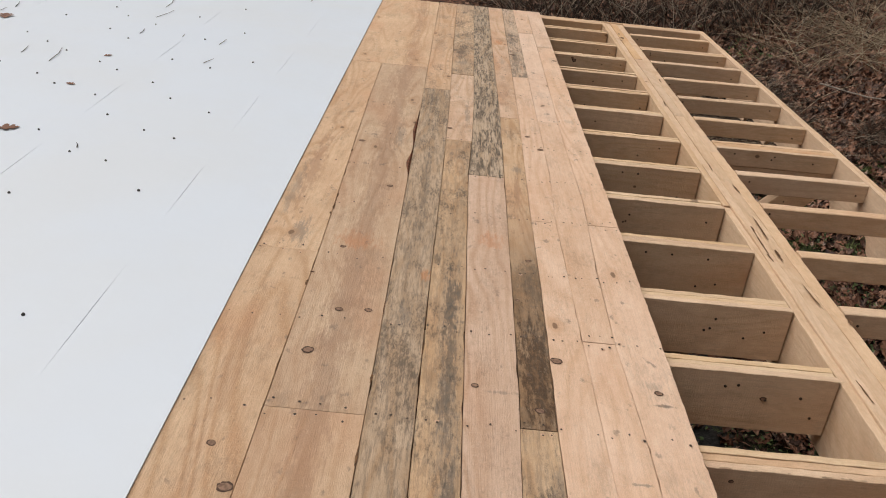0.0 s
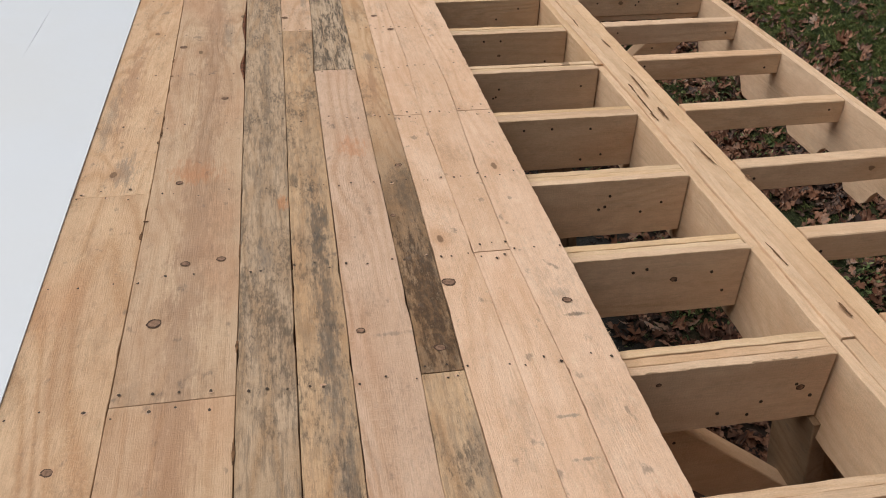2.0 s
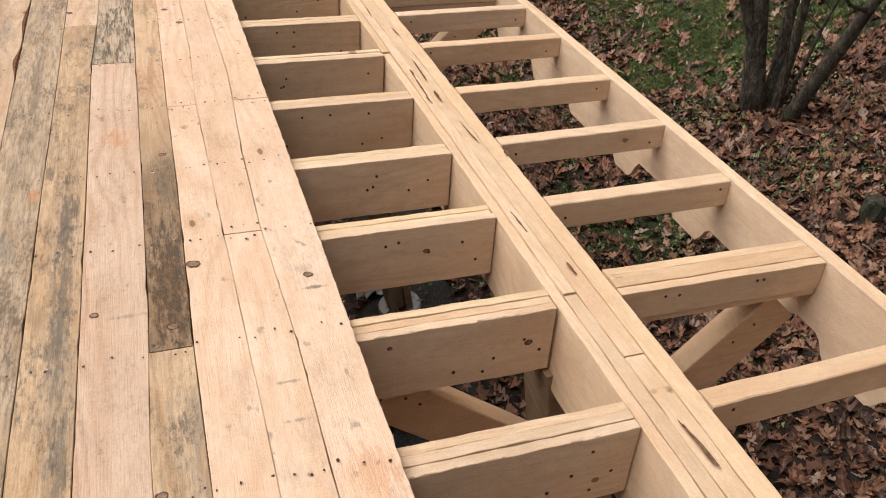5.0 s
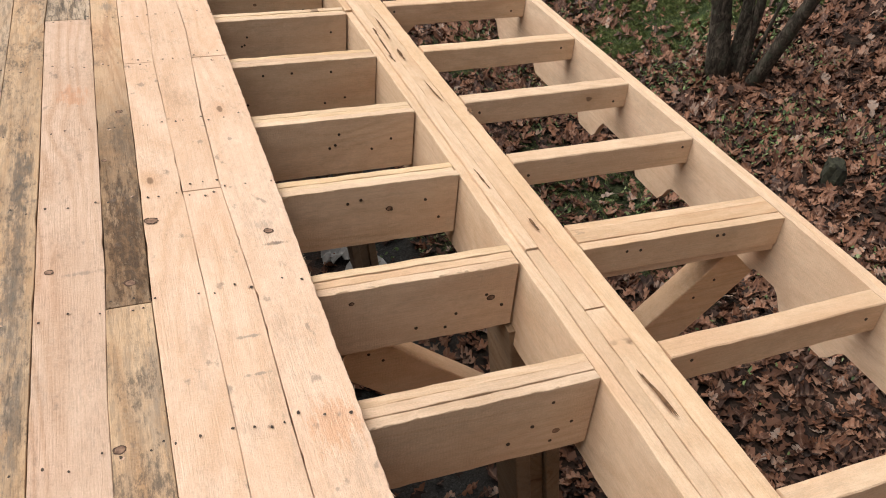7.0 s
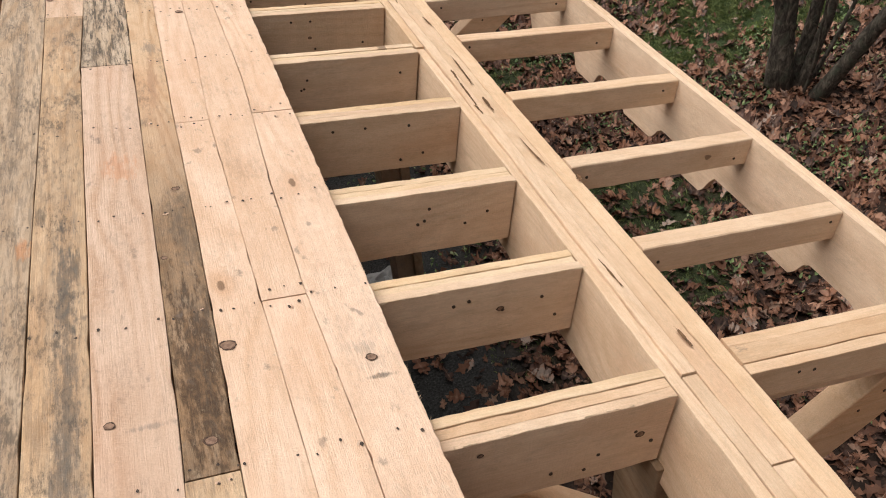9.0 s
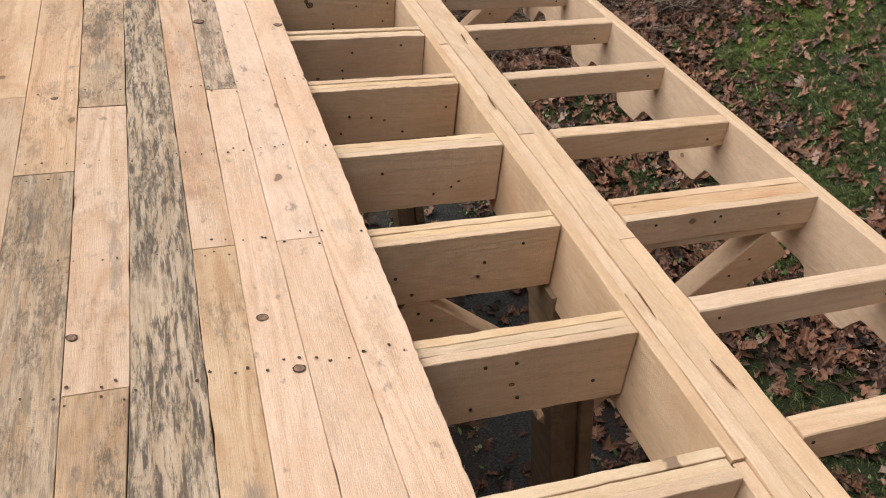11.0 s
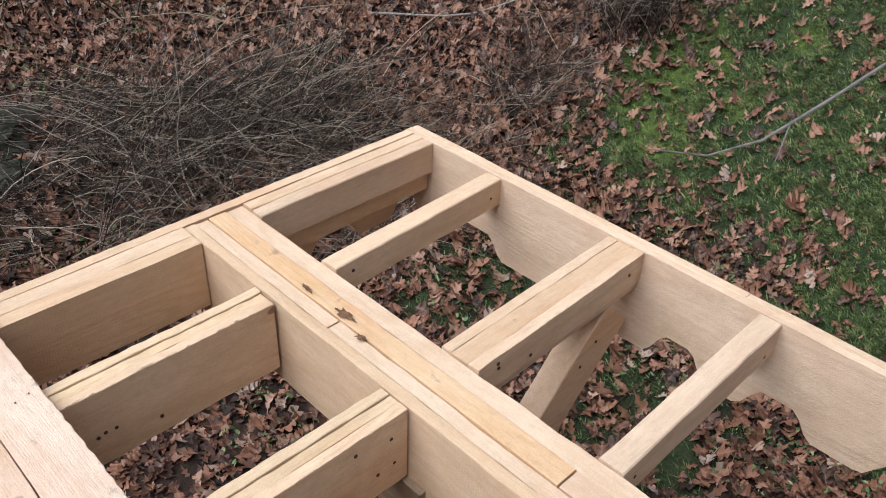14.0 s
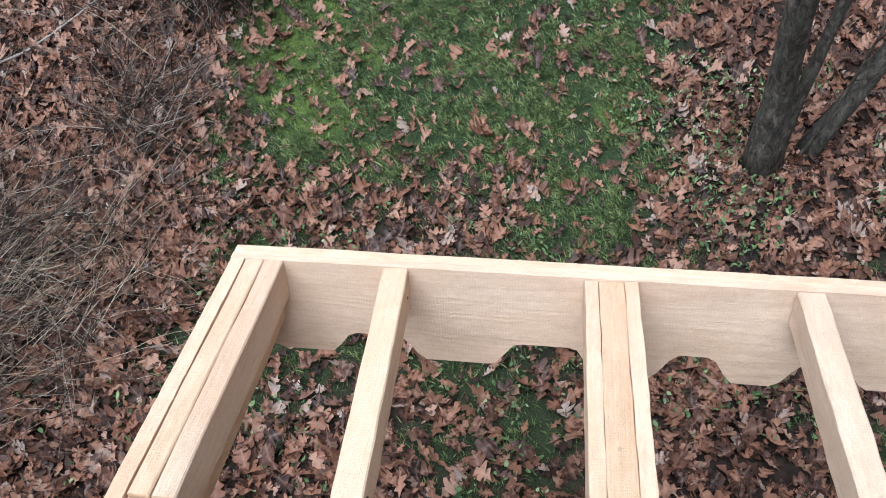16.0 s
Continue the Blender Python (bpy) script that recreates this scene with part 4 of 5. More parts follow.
# mossy stones half sunk in the brush
for k, (px, py, s) in enumerate(((0.30, 9.55, 0.24), (0.62, 9.75, 0.17), (0.22, 9.15, 0.16))):
    gz = float(ground_z(px, py))
    rock = thing("mossy_stone", (px, py, gz), "dark mossy field stone half buried in dry brush", "stone", "stones in the brush", on_roof=False)
    bm = bmesh.new()
    bmesh.ops.create_icosphere(bm, subdivisions=3, radius=1.0)
    for v in bm.verts:
        n = noise.noise(v.co * 1.4 + Vector((k * 9.0, 0, 0)))
        v.co = Vector((v.co.x * 1.35, v.co.y, v.co.z * 0.6)) * s * 0.9 * (1 + 0.4 * n + 0.15 * noise.noise(v.co * 5.0)) + Vector((px, py, gz + 0.01))
    part("stone_body", bm, stone_mat, rock)

# a bare fallen branch that arches over the leaves
branch = thing("fallen_branch", (3.6, 8.3, float(ground_z(3.6, 8.3))), "bare grey branch arched over leaf litter", "branch", on_roof=False)
bm = bmesh.new()
pts = [(3.05 + 0.14 * k, 8.9 - 0.13 * k + 0.02 * math.sin(k), float(ground_z(3.05 + 0.14 * k, 8.9 - 0.13 * k)) + 0.04 + 0.018 * abs(k - 4) ** 1.4) for k in range(11)]
tube(bm, pts, [0.009 - 0.0005 * k for k in range(11)], 7)
part("limb", bm, twig_grey, branch)

# ---------------------------------------------------------------- roof frame
Y0, Y1 = -1.75, 5.70           # the roof's near end, out of view, and its far end
RAFTERS = [-1.6, -1.2, -0.79, -0.385, 0.018, 0.417, 0.826, 1.205, 1.625, 2.02, 2.42, 2.828, 3.246, 3.653, 4.055, 4.465, 4.865, 5.305]
# each lookout's near face, at the beam and at the fascia
LOOKOUTS = [(-1.21, -1.2), (-0.79, -0.78), (-0.375, -0.36), (0.029, 0.05), (0.424, 0.417), (0.850, 0.857), (1.230, 1.247), (1.633, 1.645), (2.078, 2.09), (2.453, 2.465), (2.812, 2.822),
            (3.259, 3.265), (3.659, 3.678), (4.074, 4.094), (4.486, 4.496), (4.845, 4.861), (5.31, 5.34)]
DOUBLES = (0.424, 2.812, 4.845)
BEAM_X, FASCIA_X = 0.171, 0.779
rng = random.Random(8)


def nail_mesh():
    """One driven nail head, facing -y."""
    bm = bmesh.new()
    ring = [bm.verts.new((0.0042 * math.cos(t), -0.0008, 0.0042 * math.sin(t))) for t in (k * math.pi / 4 for k in range(8))]
    back = [bm.verts.new((0.0046 * math.cos(t), 0.003, 0.0046 * math.sin(t))) for t in (k * math.pi / 4 for k in range(8))]
    bm.faces.new(ring)
    for k in range(8):
        bm.faces.new((ring[k], ring[(k + 1) % 8], back[(k + 1) % 8], back[k]))
    bmesh.ops.recalc_face_normals(bm, faces=bm.faces)
    me = bpy.data.meshes.new("nail")
    bm.to_mesh(me)
    bm.free()
    me.materials.append(nail_mat)
    return me


NAIL = nail_mesh()


def nail(parent, place, board=None):
    """A nail in a thing, or in one board of it."""
    ob = new("nail", NAIL)
    ob.parent = board or parent
    ob.location = Vector(place) - BASE[parent.name] - (board.location if board else Vector())


def sliver(bm, a, b, w):
    """A torn fibre: a thin three-sided spike."""
    a, b = Vector(a), Vector(b)
    base = [bm.verts.new(a + Vector(o) * w) for o in ((1, 1, 0), (-1, 0, 1), (0, -1, -1))]
    tip = bm.verts.new(b)
    bm.faces.new(base)
    for k in range(3):
        bm.faces.new((base[k], base[(k + 1) % 3], tip))


def rafter(y):
    """Three planks nailed side by side, on edge, from under the deck to the beam."""
    ob = thing("rafter", (-0.9, y, -0.1), "built-up rafter of three rough-sawn pale planks", "rafter", "rafters")
    front = None
    for y0, w, drop in ((0.0, 0.0247, 0.0), (0.0262, 0.0252, -0.002), (0.053, 0.024, -0.001)):
        d = drop + rng.uniform(-0.005, 0.001)
        bm = stick((-1.75, y + y0 + w / 2, -0.095 + d), (-0.002 - rng.uniform(0, 0.004), y + y0 + w / 2 + rng.uniform(-0.001, 0.001), -0.095 + d), (0, 0, 1), w, 0.19, seg=0.03, rng=rng, rough=0.0011, bevel=0.0012)
        board = part("plank", bm, timber_fresh if y0 > 0 and rng.random() < 0.75 else timber_x, ob)
        front = front or board
    bm = bmesh.new()
    for _ in range(16):
        x, L = rng.uniform(-0.48, -0.01), rng.uniform(0.006, 0.03)
        sliver(bm, (x, y + 0.001, rng.uniform(-0.004, -0.0005)), (x + L * rng.choice((-1, 1)), y - rng.uniform(0.001, 0.004), rng.uniform(-0.004, 0.004)), 0.0012)
    part("splinters", bm, splinter_mat, ob, "pale torn wood fibres", "stuff")
    for _ in range(rng.randint(4, 6)):
        nail(ob, (rng.uniform(-0.46, -0.03), y - 0.0012, rng.uniform(-0.165, -0.03)), front)
    return ob


FACE_KNOTS = {0.018: [(-0.084, -0.132, 0.014)], 0.417: [(-0.068, -0.095, 0.011), (-0.415, -0.04, 0.007)], 2.42: [(-0.285, -0.096, 0.007)],
              3.653: [(-0.25, -0.117, 0.005)], 4.055: [(-0.392, -0.151, 0.007)], 4.465: [(-0.346, -0.034, 0.015), (-0.36, -0.02, 0.009)], 0.826: [(-0.2, -0.08, 0.01)]}


def face_knot(ob, x, y, z, size):
    """A knot in an upright face that looks towards -y: a dark ring round a brown core."""
    for grow, out, mat in ((1.0, 0.0013, knot_ring), (0.7, 0.0017, knot_core)):
        bm = bmesh.new()
        bm.faces.new([bm.verts.new((x + grow * size * math.cos(t) * rng.uniform(0.85, 1.1), y - out, z + grow * 0.8 * size * math.sin(t) * rng.uniform(0.85, 1.1)))
                      for t in (k * math.pi / 7 for k in range(14))])
        part("knot", bm, mat, ob)


for y in RAFTERS:
    made = rafter(y)
    for x, z, size in FACE_KNOTS.get(y, ()):
        face_knot(made, x, y, z, size)

# far-end header, in line with the rafters: left bay
header = thing("end_rafter", (-0.9, 5.61, -0.1), "doubled end rafter of rough-sawn pale planks", "rafter")
for y0, w in ((5.612, 0.0415), (5.654, 0.0482)):
    part("plank", stick((-1.75, y0 + w / 2, -0.095), (-0.002, y0 + w / 2, -0.096), (0, 0, 1), w, 0.19, rng=rng, bevel=0.0006), timber_x, header)

# unseen plain wall below the deck behind the posts, added to block side light
wall = thing("shade_wall", (-1.95, 2.0, -1.1), "unseen dark board wall added under the roof deck to block light", "wall", kind="structure")
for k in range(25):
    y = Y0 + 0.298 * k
    part("shade_wall_board", stick((-1.86, y + 0.147, -0.012), (-2.24, y + 0.147, -2.05), (0, 1, 0), 0.03, 0.29, seg=0.5, rng=rng, bevel=0.004), shade_wall_mat, wall)

# beam of four plies with spliced middle plies
beam = thing("beam", (0.08, 2.0, -0.1), "long built-up beam of nailed rough-sawn planks", "beam")
for x0, w, cuts, depth in ((0.0, 0.031, (Y0, 2.06, Y1), 0.24), (0.031, 0.037, (Y0, 0.46, 2.55, 3.98, 5.16, Y1), 0.20),
                           (0.068, 0.053, (Y0, 0.22, 3.3, 4.55, Y1), 0.20), (0.121, 0.050, (Y0, 2.75, Y1), 0.24)):
    for a, b in zip(cuts, cuts[1:]):
        d = rng.uniform(-0.008, 0.0)
        part("plank", stick((x0 + w / 2, a + 0.002, d - depth / 2), (x0 + w / 2, b - 0.002, d - depth / 2), (0, 0, 1), w - 0.0024, depth, seg=0.05, rng=rng, rough=0.0013, bevel=0.0012), timber_orange if x0 == 0.068 and a > 4.4 else timber_y, beam)



def lens(bm, x, y, z, half_x, half_y, turn=0.0, n=14, wob=0.15):
    """A flat, slightly ragged lens shape, lying on a surface."""
    ring = []
    for k in range(n):
        t = 2 * math.pi * k / n
        u, v = half_x * math.cos(t), half_y * math.sin(t)
        f = 1 + rng.uniform(-wob, wob)
        ring.append(bm.verts.new((x + f * (u * math.cos(turn) - v * math.sin(turn)), y + f * (u * math.sin(turn) + v * math.cos(turn)), z)))
    bm.faces.new(ring)


for x, y, hx, hy in ((0.079, 5.296, 0.006, 0.02), (0.084, 5.163, 0.011, 0.03), (0.061, 5.085, 0.008, 0.012), (0.166, 1.177, 0.008, 0.016), (0.05, 1.70, 0.0035, 0.09),
                     (0.085, 1.62, 0.005, 0.05), (0.055, 1.83, 0.004, 0.035), (0.045, 1.60, 0.004, 0.03), (0.09, 1.85, 0.003, 0.12), (0.096, 0.554, 0.004, 0.03),
                     (0.05, 0.78, 0.003, 0.06), (0.10, 1.32, 0.003, 0.07), (0.086, -0.06, 0.005, 0.06), (0.06, 2.5, 0.003, 0.05), (0.11, 2.26, 0.004, 0.05), (0.055, 3.5, 0.003, 0.05), (0.13, 4.0, 0.003, 0.04)):
    bm = bmesh.new()
    lens(bm, x, y, 0.0012, hx, hy, rng.uniform(-0.08, 0.08), 18, 0.4)
    part("split", bm, hollow_mat, beam, "dark split or knot hole")

for y, y_far in LOOKOUTS:
    x0, x1, skew = BEAM_X + 0.002, FASCIA_X - 0.002, y_far - y

    def near(x):
        return y + skew * (x - x0) / (x1 - x0)

    if y in DOUBLES:
        ob = thing("lookout_beam", (0.45, y, -0.05), "built-up lookout of three planks above a knee brace", "lookout", "lookouts with braces")
        for y0, w in ((0.0, 0.0280), (0.029, 0.0500), (0.080, 0.028)):
            d = -0.044 + rng.uniform(-0.003, 0.001)
            part("plank", stick((x0, y + y0 + w / 2, d), (x1, y_far + y0 + w / 2, d), (0, 0, 1), w, 0.086, seg=0.05, rng=rng, bevel=0.001), timber_mid if w > 0.04 else timber_x, ob)
        for _ in range(4):
            x = rng.uniform(0.2, 0.74)
            nail(ob, (x, near(x) - 0.001, rng.uniform(-0.07, -0.02)))
        part("bolster", stick((x0, y + 0.056, -0.101), (x1, y_far + 0.056, -0.101), (0, 0, 1), 0.10, 0.024, rng=rng), timber_x, ob)
    else:
        ob = thing("lookout", (0.45, y, -0.05), "short single lookout joist of pale sawn timber", "lookout", "lookouts")
        joist = part("joist", stick((x0, y + 0.027, -0.044), (x1, y_far + 0.027, -0.044), (0, 0, 1), 0.054, 0.086, seg=0.05, rng=rng), timber_x, ob)
        for x in (0.215, 0.73):
            x += rng.uniform(-0.02, 0.02)
            nail(ob, (x, near(x) - 0.001, rng.uniform(-0.07, -0.02)), joist)


def scalloped(p_of, a, b, lobes, top_z, thick_dir, thick, rough=0.05):
    """A board on edge from a to b whose lower edge is cut in rounded lobes (centre, half width, depth)."""
    bm = bmesh.new()
    n = int((b - a) / 0.02)
    rows = []
    for k in range(n + 1):
        s = a + (b - a) * k / n
        z = -0.205
        for c, w, d in lobes:
            z = min(z, -0.205 - (d - 0.205) * float(smooth(np.array(w + 0.045 - abs(s - c)), 0.0, 0.06)))
        t = Vector(thick_dir) * thick
        p = Vector(p_of(s))
        jit = rng.uniform(-0.001, 0.001)
        rows.append([bm.verts.new(p + Vector((0, 0, top_z + jit))), bm.verts.new(p + t + Vector((0, 0, top_z + jit))),
                     bm.verts.new(p + t + Vector((0, 0, z))), bm.verts.new(p + Vector((0, 0, z)))])
    for r0, r1 in zip(rows, rows[1:]):
        for k in range(4):
            bm.faces.new((r0[k], r0[(k + 1) % 4], r1[(k + 1) % 4], r1[k]))
    bm.faces.new(rows[0])
    bm.faces.new(rows[-1][::-1])
    return bm


lobes = [(5.60, 0.075, 0.268), (5.24, 0.09, 0.274), (4.87, 0.07, 0.285), (4.59, 0.055, 0.28), (4.30, 0.07, 0.27)]
y = 3.86
while y > Y0:
    lobes.append((y, rng.uniform(0.06, 0.11), rng.uniform(0.255, 0.29)))
    y -= rng.uniform(0.34, 0.44)
rim = thing("fascia_board", (0.8, 2.0, -0.1), "pale eave fascia with a scalloped lower edge", "fascia")
part("board", scalloped(lambda s: (FASCIA_X, s, 0), Y0, 5.735, lobes, 0.0, (1, 0, 0), 0.0215), timber_y, rim, "scalloped inner board")
for a, b in ((Y0, 2.2), (2.2003, 4.6), (4.6003, 5.735)):
    part("trim_strip", stick((0.815, a, -0.045), (0.815, b, -0.045), (0, 0, 1), 0.026, 0.09, rng=rng), timber_y, rim)
end_lobes = [(0.30, 0.08, 0.27), (0.62, 0.07, 0.27), (-0.15, 0.1, 0.27), (-0.6, 0.1, 0.27), (-1.1, 0.1, 0.27), (-1.5, 0.1, 0.27)]
barge = thing("barge_board", (-0.4, 5.72, -0.1), "pale far-end board with a scalloped lower edge", "fascia")
part("board", scalloped(lambda s: (s, 5.703, 0), -1.75, 0.777, end_lobes, 0.0, (0, 1, 0), 0.03), timber_x, barge)
ledger = thing("end_lookout", (0.45, 5.63, -0.05), "doubled end lookout of pale sawn timber", "lookout")
part("plank", stick((0.173, 5.637, -0.05), (0.777, 5.637, -0.05), (0, 0, 1), 0.042, 0.10, rng=rng), timber_x, ledger)
part("plank", stick((0.173, 5.680, -0.05), (0.777, 5.680, -0.05), (0, 0, 1), 0.040, 0.10, rng=rng), timber_x, ledger)
part("bolster", stick((0.173, 5.66, -0.135), (0.777, 5.66, -0.135), (0, 0, 1), 0.05, 0.06, rng=rng), timber_x, ledger)

# ---------------------------------------------------------------- posts, braces, footings
DOWN = ROOF.inverted().to_3x3() @ Vector((0, 0, -1))
for y in DOUBLES:
    yc = y + 0.055
    top = Vector((0.06, yc, -0.2))
    foot_w = ROOF @ top
    gz = float(ground_z(foot_w.x, foot_w.y))
    drop = (foot_w.z - gz - 0.03)
    foot = top + DOWN * drop
    post = thing("post", foot, "built-up brown timber post of three upright planks", "post", "posts")
    for x0, w in ((-0.075, 0.045), (-0.029, 0.05), (0.022, 0.045)):
        o = Vector((x0 + w / 2, 0, 0))
        part("plank", stick(top + o, foot + o, (0, 1, 0), w, 0.17 if w < 0.05 else 0.13, rng=rng), timber_old, post)
    for sgn, p0, p1 in ((1, (0.76, -0.125), (0.10, -0.785)), (-1, (-0.47, -0.19), (0.0, -0.55))):
        br = thing("knee_brace", (p1[0], yc, p1[1]), "diagonal knee brace of sawn plank below the frame", "brace", "knee braces")
        board = part("plank", stick((p0[0] - 0.05 * sgn, yc, p0[1] - 0.03), (p1[0], yc, p1[1]), (0, 0, 1), 0.07, 0.135, rng=rng), timber_x, br)
        for f in (0.12, 0.2):
            nail(br, (p0[0] + (p1[0] - p0[0]) * f - 0.05 * sgn, yc - 0.036, p0[1] + (p1[1] - p0[1]) * f), board)
    pier = thing("concrete_footing", (foot_w.x + 0.02, foot_w.y, gz), "pale grey round concrete footing under a post", "footing", "footings", on_roof=False)
    bm = bmesh.new()
    fw = ROOF @ foot
    tube(bm, [(fw.x, fw.y, gz - 0.1), (fw.x, fw.y, gz + 0.01), (fw.x, fw.y, gz + 0.027), (fw.x, fw.y, gz + 0.03)], [0.135, 0.13, 0.125, 0.115], 20)
    part("pier", bm, concrete, pier)

# crumpled pale plastic beside a post
gz = float(ground_z(-0.08, 3.1))
scrap = thing("plastic_scrap", (-0.08, 3.1, gz), "crumpled pale plastic sheet lying beside a post", "scrap", on_roof=False)
bm = bmesh.new()
bmesh.ops.create_grid(bm, x_segments=9, y_segments=9, size=0.11)
for v in bm.verts:
    n = noise.noise(v.co * 22.0)
    v.co += Vector((0.02 * n, 0.02 * noise.noise(v.co * 17.0 + Vector((5, 0, 0))), 0.05 + 0.06 * n)) + Vector((-0.08, 3.1, gz))
ob = part("sheet", bm, concrete, scrap)
solid = ob.modifiers.new("thickness", "SOLIDIFY")
solid.thickness = 0.002

# ---------------------------------------------------------------- roof deck
SEAMS = {"rim": ((0, -1.80),), "AB": ((0.3, -1.531), (1.26, -1.532), (3.0, -1.556)), "BC": ((0, -1.292),),
         "CD": ((0.3, -1.174), (1.1, -1.168), (1.8, -1.159), (2.9, -1.151), (3.6, -1.154)), "DE": ((0.2, -1.063), (1.1, -1.056), (2.06, -1.052), (2.5, -1.036), (3.0, -1.027), (5.0, -1.021)),
         "EF": ((0.2, -0.931), (0.6, -0.919), (1.1, -0.914), (2.87, -0.898), (4.4, -0.905)), "FG": ((0.45, -0.833), (1.2, -0.821), (1.7, -0.820), (2.86, -0.804), (5.7, -0.797)),
         "GH": ((0.2, -0.721), (0.87, -0.726), (1.66, -0.730), (2.13, -0.713), (5.2, -0.709)), "HI": ((0.14, -0.623), (0.4, -0.620), (0.88, -0.633), (1.3, -0.627), (1.9, -0.603), (2.6, -0.612), (4.0, -0.603)),
         "edge": ((0, -0.496),)}
BOARDS = {"A": ("rim", "AB"), "B": ("AB", "BC"), "C": ("BC", "CD"), "D": ("CD", "DE"), "E": ("DE", "EF"), "F": ("EF", "FG"), "G": ("FG", "GH"), "H": ("GH", "HI"), "I": ("HI", "edge"), "W": ("rim", "BC")}


def seam(name, y):
    """Where the seam between two rows of boards runs, at y."""
    ys, xs = zip(*SEAMS[name])
    return float(np.interp(y, ys, xs))


def wane(y):
    """How far the barked edge of one board falls back from its seam, at y."""
    return 0.017 * math.exp(-((y - 2.13) / 0.10) ** 2) + 0.015 * math.exp(-((y - 2.55) / 0.15) ** 2)


def deck_board(left, right, a, b, lift, waney=False, ragged=0.0):
    """A sawn board that follows its two seams: chamfered, its edges wandering, nicked here and there."""
    bm, rows = bmesh.new(), []
    n = max(2, int((b - a) / (0.018 if ragged else 0.045)))
    wander = [rng.uniform(-0.0007, 0.0007) for _ in range(2)]
    for k in range(n + 1):
        y = a + (b - a) * k / n
        wander = [0.8 * w + rng.uniform(-0.0004, 0.0004) for w in wander]
        nick = [rng.uniform(0.001, 0.003) if rng.random() < 0.045 else 0.0 for _ in range(2)]
        x0 = seam(left, y) + (0.0003 if left == "GH" else 0.0008) + wander[0] + nick[0]
        x1 = seam(right, y) - (0.0003 if right == "GH" else 0.0008) + wander[1] - nick[1] - (wane(y) if waney else 0.0) + rng.uniform(-ragged, ragged)
        c, z = 0.0012, lift + rng.uniform(-0.0005, 0.0005)
        ring = [(x0 + c, z), (x1 - c, z), (x1, z - c), (x1, z - 0.025), (x0, z - 0.025), (x0, z - c)]
        rows.append([bm.verts.new((px, y, pz)) for px, pz in ring])
    for r0, r1 in zip(rows, rows[1:]):
        for k in range(6):
            bm.faces.new((r0[k], r0[(k + 1) % 6], r1[(k + 1) % 6], r1[k]))
    bm.faces.new(rows[0])
    bm.faces.new(rows[-1][::-1])
    return bm


PLANKS = [("A", Y0, 1.263, plank_tan), ("A", 1.263, 3.68, plank_tan), ("W", 3.68, Y1, plank_tan), ("B", Y0, 0.452, plank_tan), ("B", 0.452, 3.68, plank_tan),
          ("C", Y0, 3.248, plank_grey), ("C", 3.248, Y1, plank_orange), ("D", Y0, 2.465, plank_mixed), ("D", 2.465, 3.594, plank_peach), ("D", 3.594, Y1, plank_mixed),
          ("E", Y0, 2.06, plank_pink), ("E", 2.06, Y1, plank_dark), ("F", Y0, 0.457, plank_mixed), ("F", 0.457, 2.865, plank_brown), ("F", 2.865, 4.423, plank_peach),
          ("F", 4.423, Y1, plank_peach), ("G", Y0, 1.66, plank_pale), ("G", 1.66, 3.66, plank_pale), ("G", 3.66, Y1, plank_spotted), ("H", Y0, 0.87, plank_pale),
          ("H", 0.87, 2.862, plank_pale), ("H", 2.862, 4.867, plank_pale), ("H", 4.867, Y1, plank_pale), ("I", Y0, 1.673, plank_pale), ("I", 1.673, 4.481, plank_pale), ("I", 4.481, Y1, plank_pale)]
deck = thing("roof_deck", (-1.1, 2.0, 0.0), "roof deck of salvaged planks, some grey-streaked, some fresh", "roof deck", kind="structure")
nails = []
for col, a, b, mat in PLANKS:
    left, right = BOARDS[col]
    lift = 0.025 + rng.uniform(-0.0012, 0.0010)
    part("plank", deck_board(left, right, a + 0.0019, b - 0.0019, lift, col == "B", 0.0016 if col == "I" else 0.0), mat, deck)
    for y in RAFTERS + [5.655]:
        yc = y + 0.04
        if a - 0.01 < yc < b + 0.01 or abs(yc - a) < 0.05 or abs(yc - b) < 0.05:
            yn = min(max(yc, a + 0.022), b - 0.022)
            x0, x1 = seam(left, yn), seam(right, yn)
            w = x1 - x0
            row = (0.08, 0.3, 0.55, 0.82) if w > 0.2 else (0.15, 0.5, 0.85) if w > 0.1 else (0.2, 0.55, 0.85)
            for f in row:
                if rng.random() < 0.9:
                    nails.append((x0 + w * f + rng.uniform(-0.012, 0.012), yn + rng.uniform(-0.014, 0.014)))
KNOTS = [(-1.55, 0.175, 14), (-1.614, 0.305, 9), (-1.518, 2.332, 11), (-0.81, 0.757, 13), (-0.851, 1.333, 8), (-1.47, 0.699, 13), (-1.032, 0.611, 8), (-0.872, 0.531, 10),
         (-1.354, 1.857, 9), (-1.419, 0.917, 9), (-1.336, 0.926, 9), (-1.461, 1.31, 8), (-0.901, 1.064, 6), (-0.778, 2.604, 10), (-0.731, 2.443, 10), (-1.14, 2.621, 9),
         (-1.217, 3.658, 8), (-0.781, 4.188, 15), (-0.517, 4.132, 12), (-0.746, 4.381, 9), (-0.917, 0.07, 9), (-0.554, 0.651, 9)]
rim_bm, core_bm = bmesh.new(), bmesh.new()
for x, y, size in KNOTS:
    hx, hy, turn = size * 0.00128, size * 0.00112, rng.uniform(-0.4, 0.4)
    lens(rim_bm, x, y, 0.0263, hx, hy, turn, 18, 0.12)
    lens(core_bm, x + rng.uniform(-0.001, 0.001), y, 0.0265, hx * 0.80, hy * 0.74, turn, 16, 0.1)
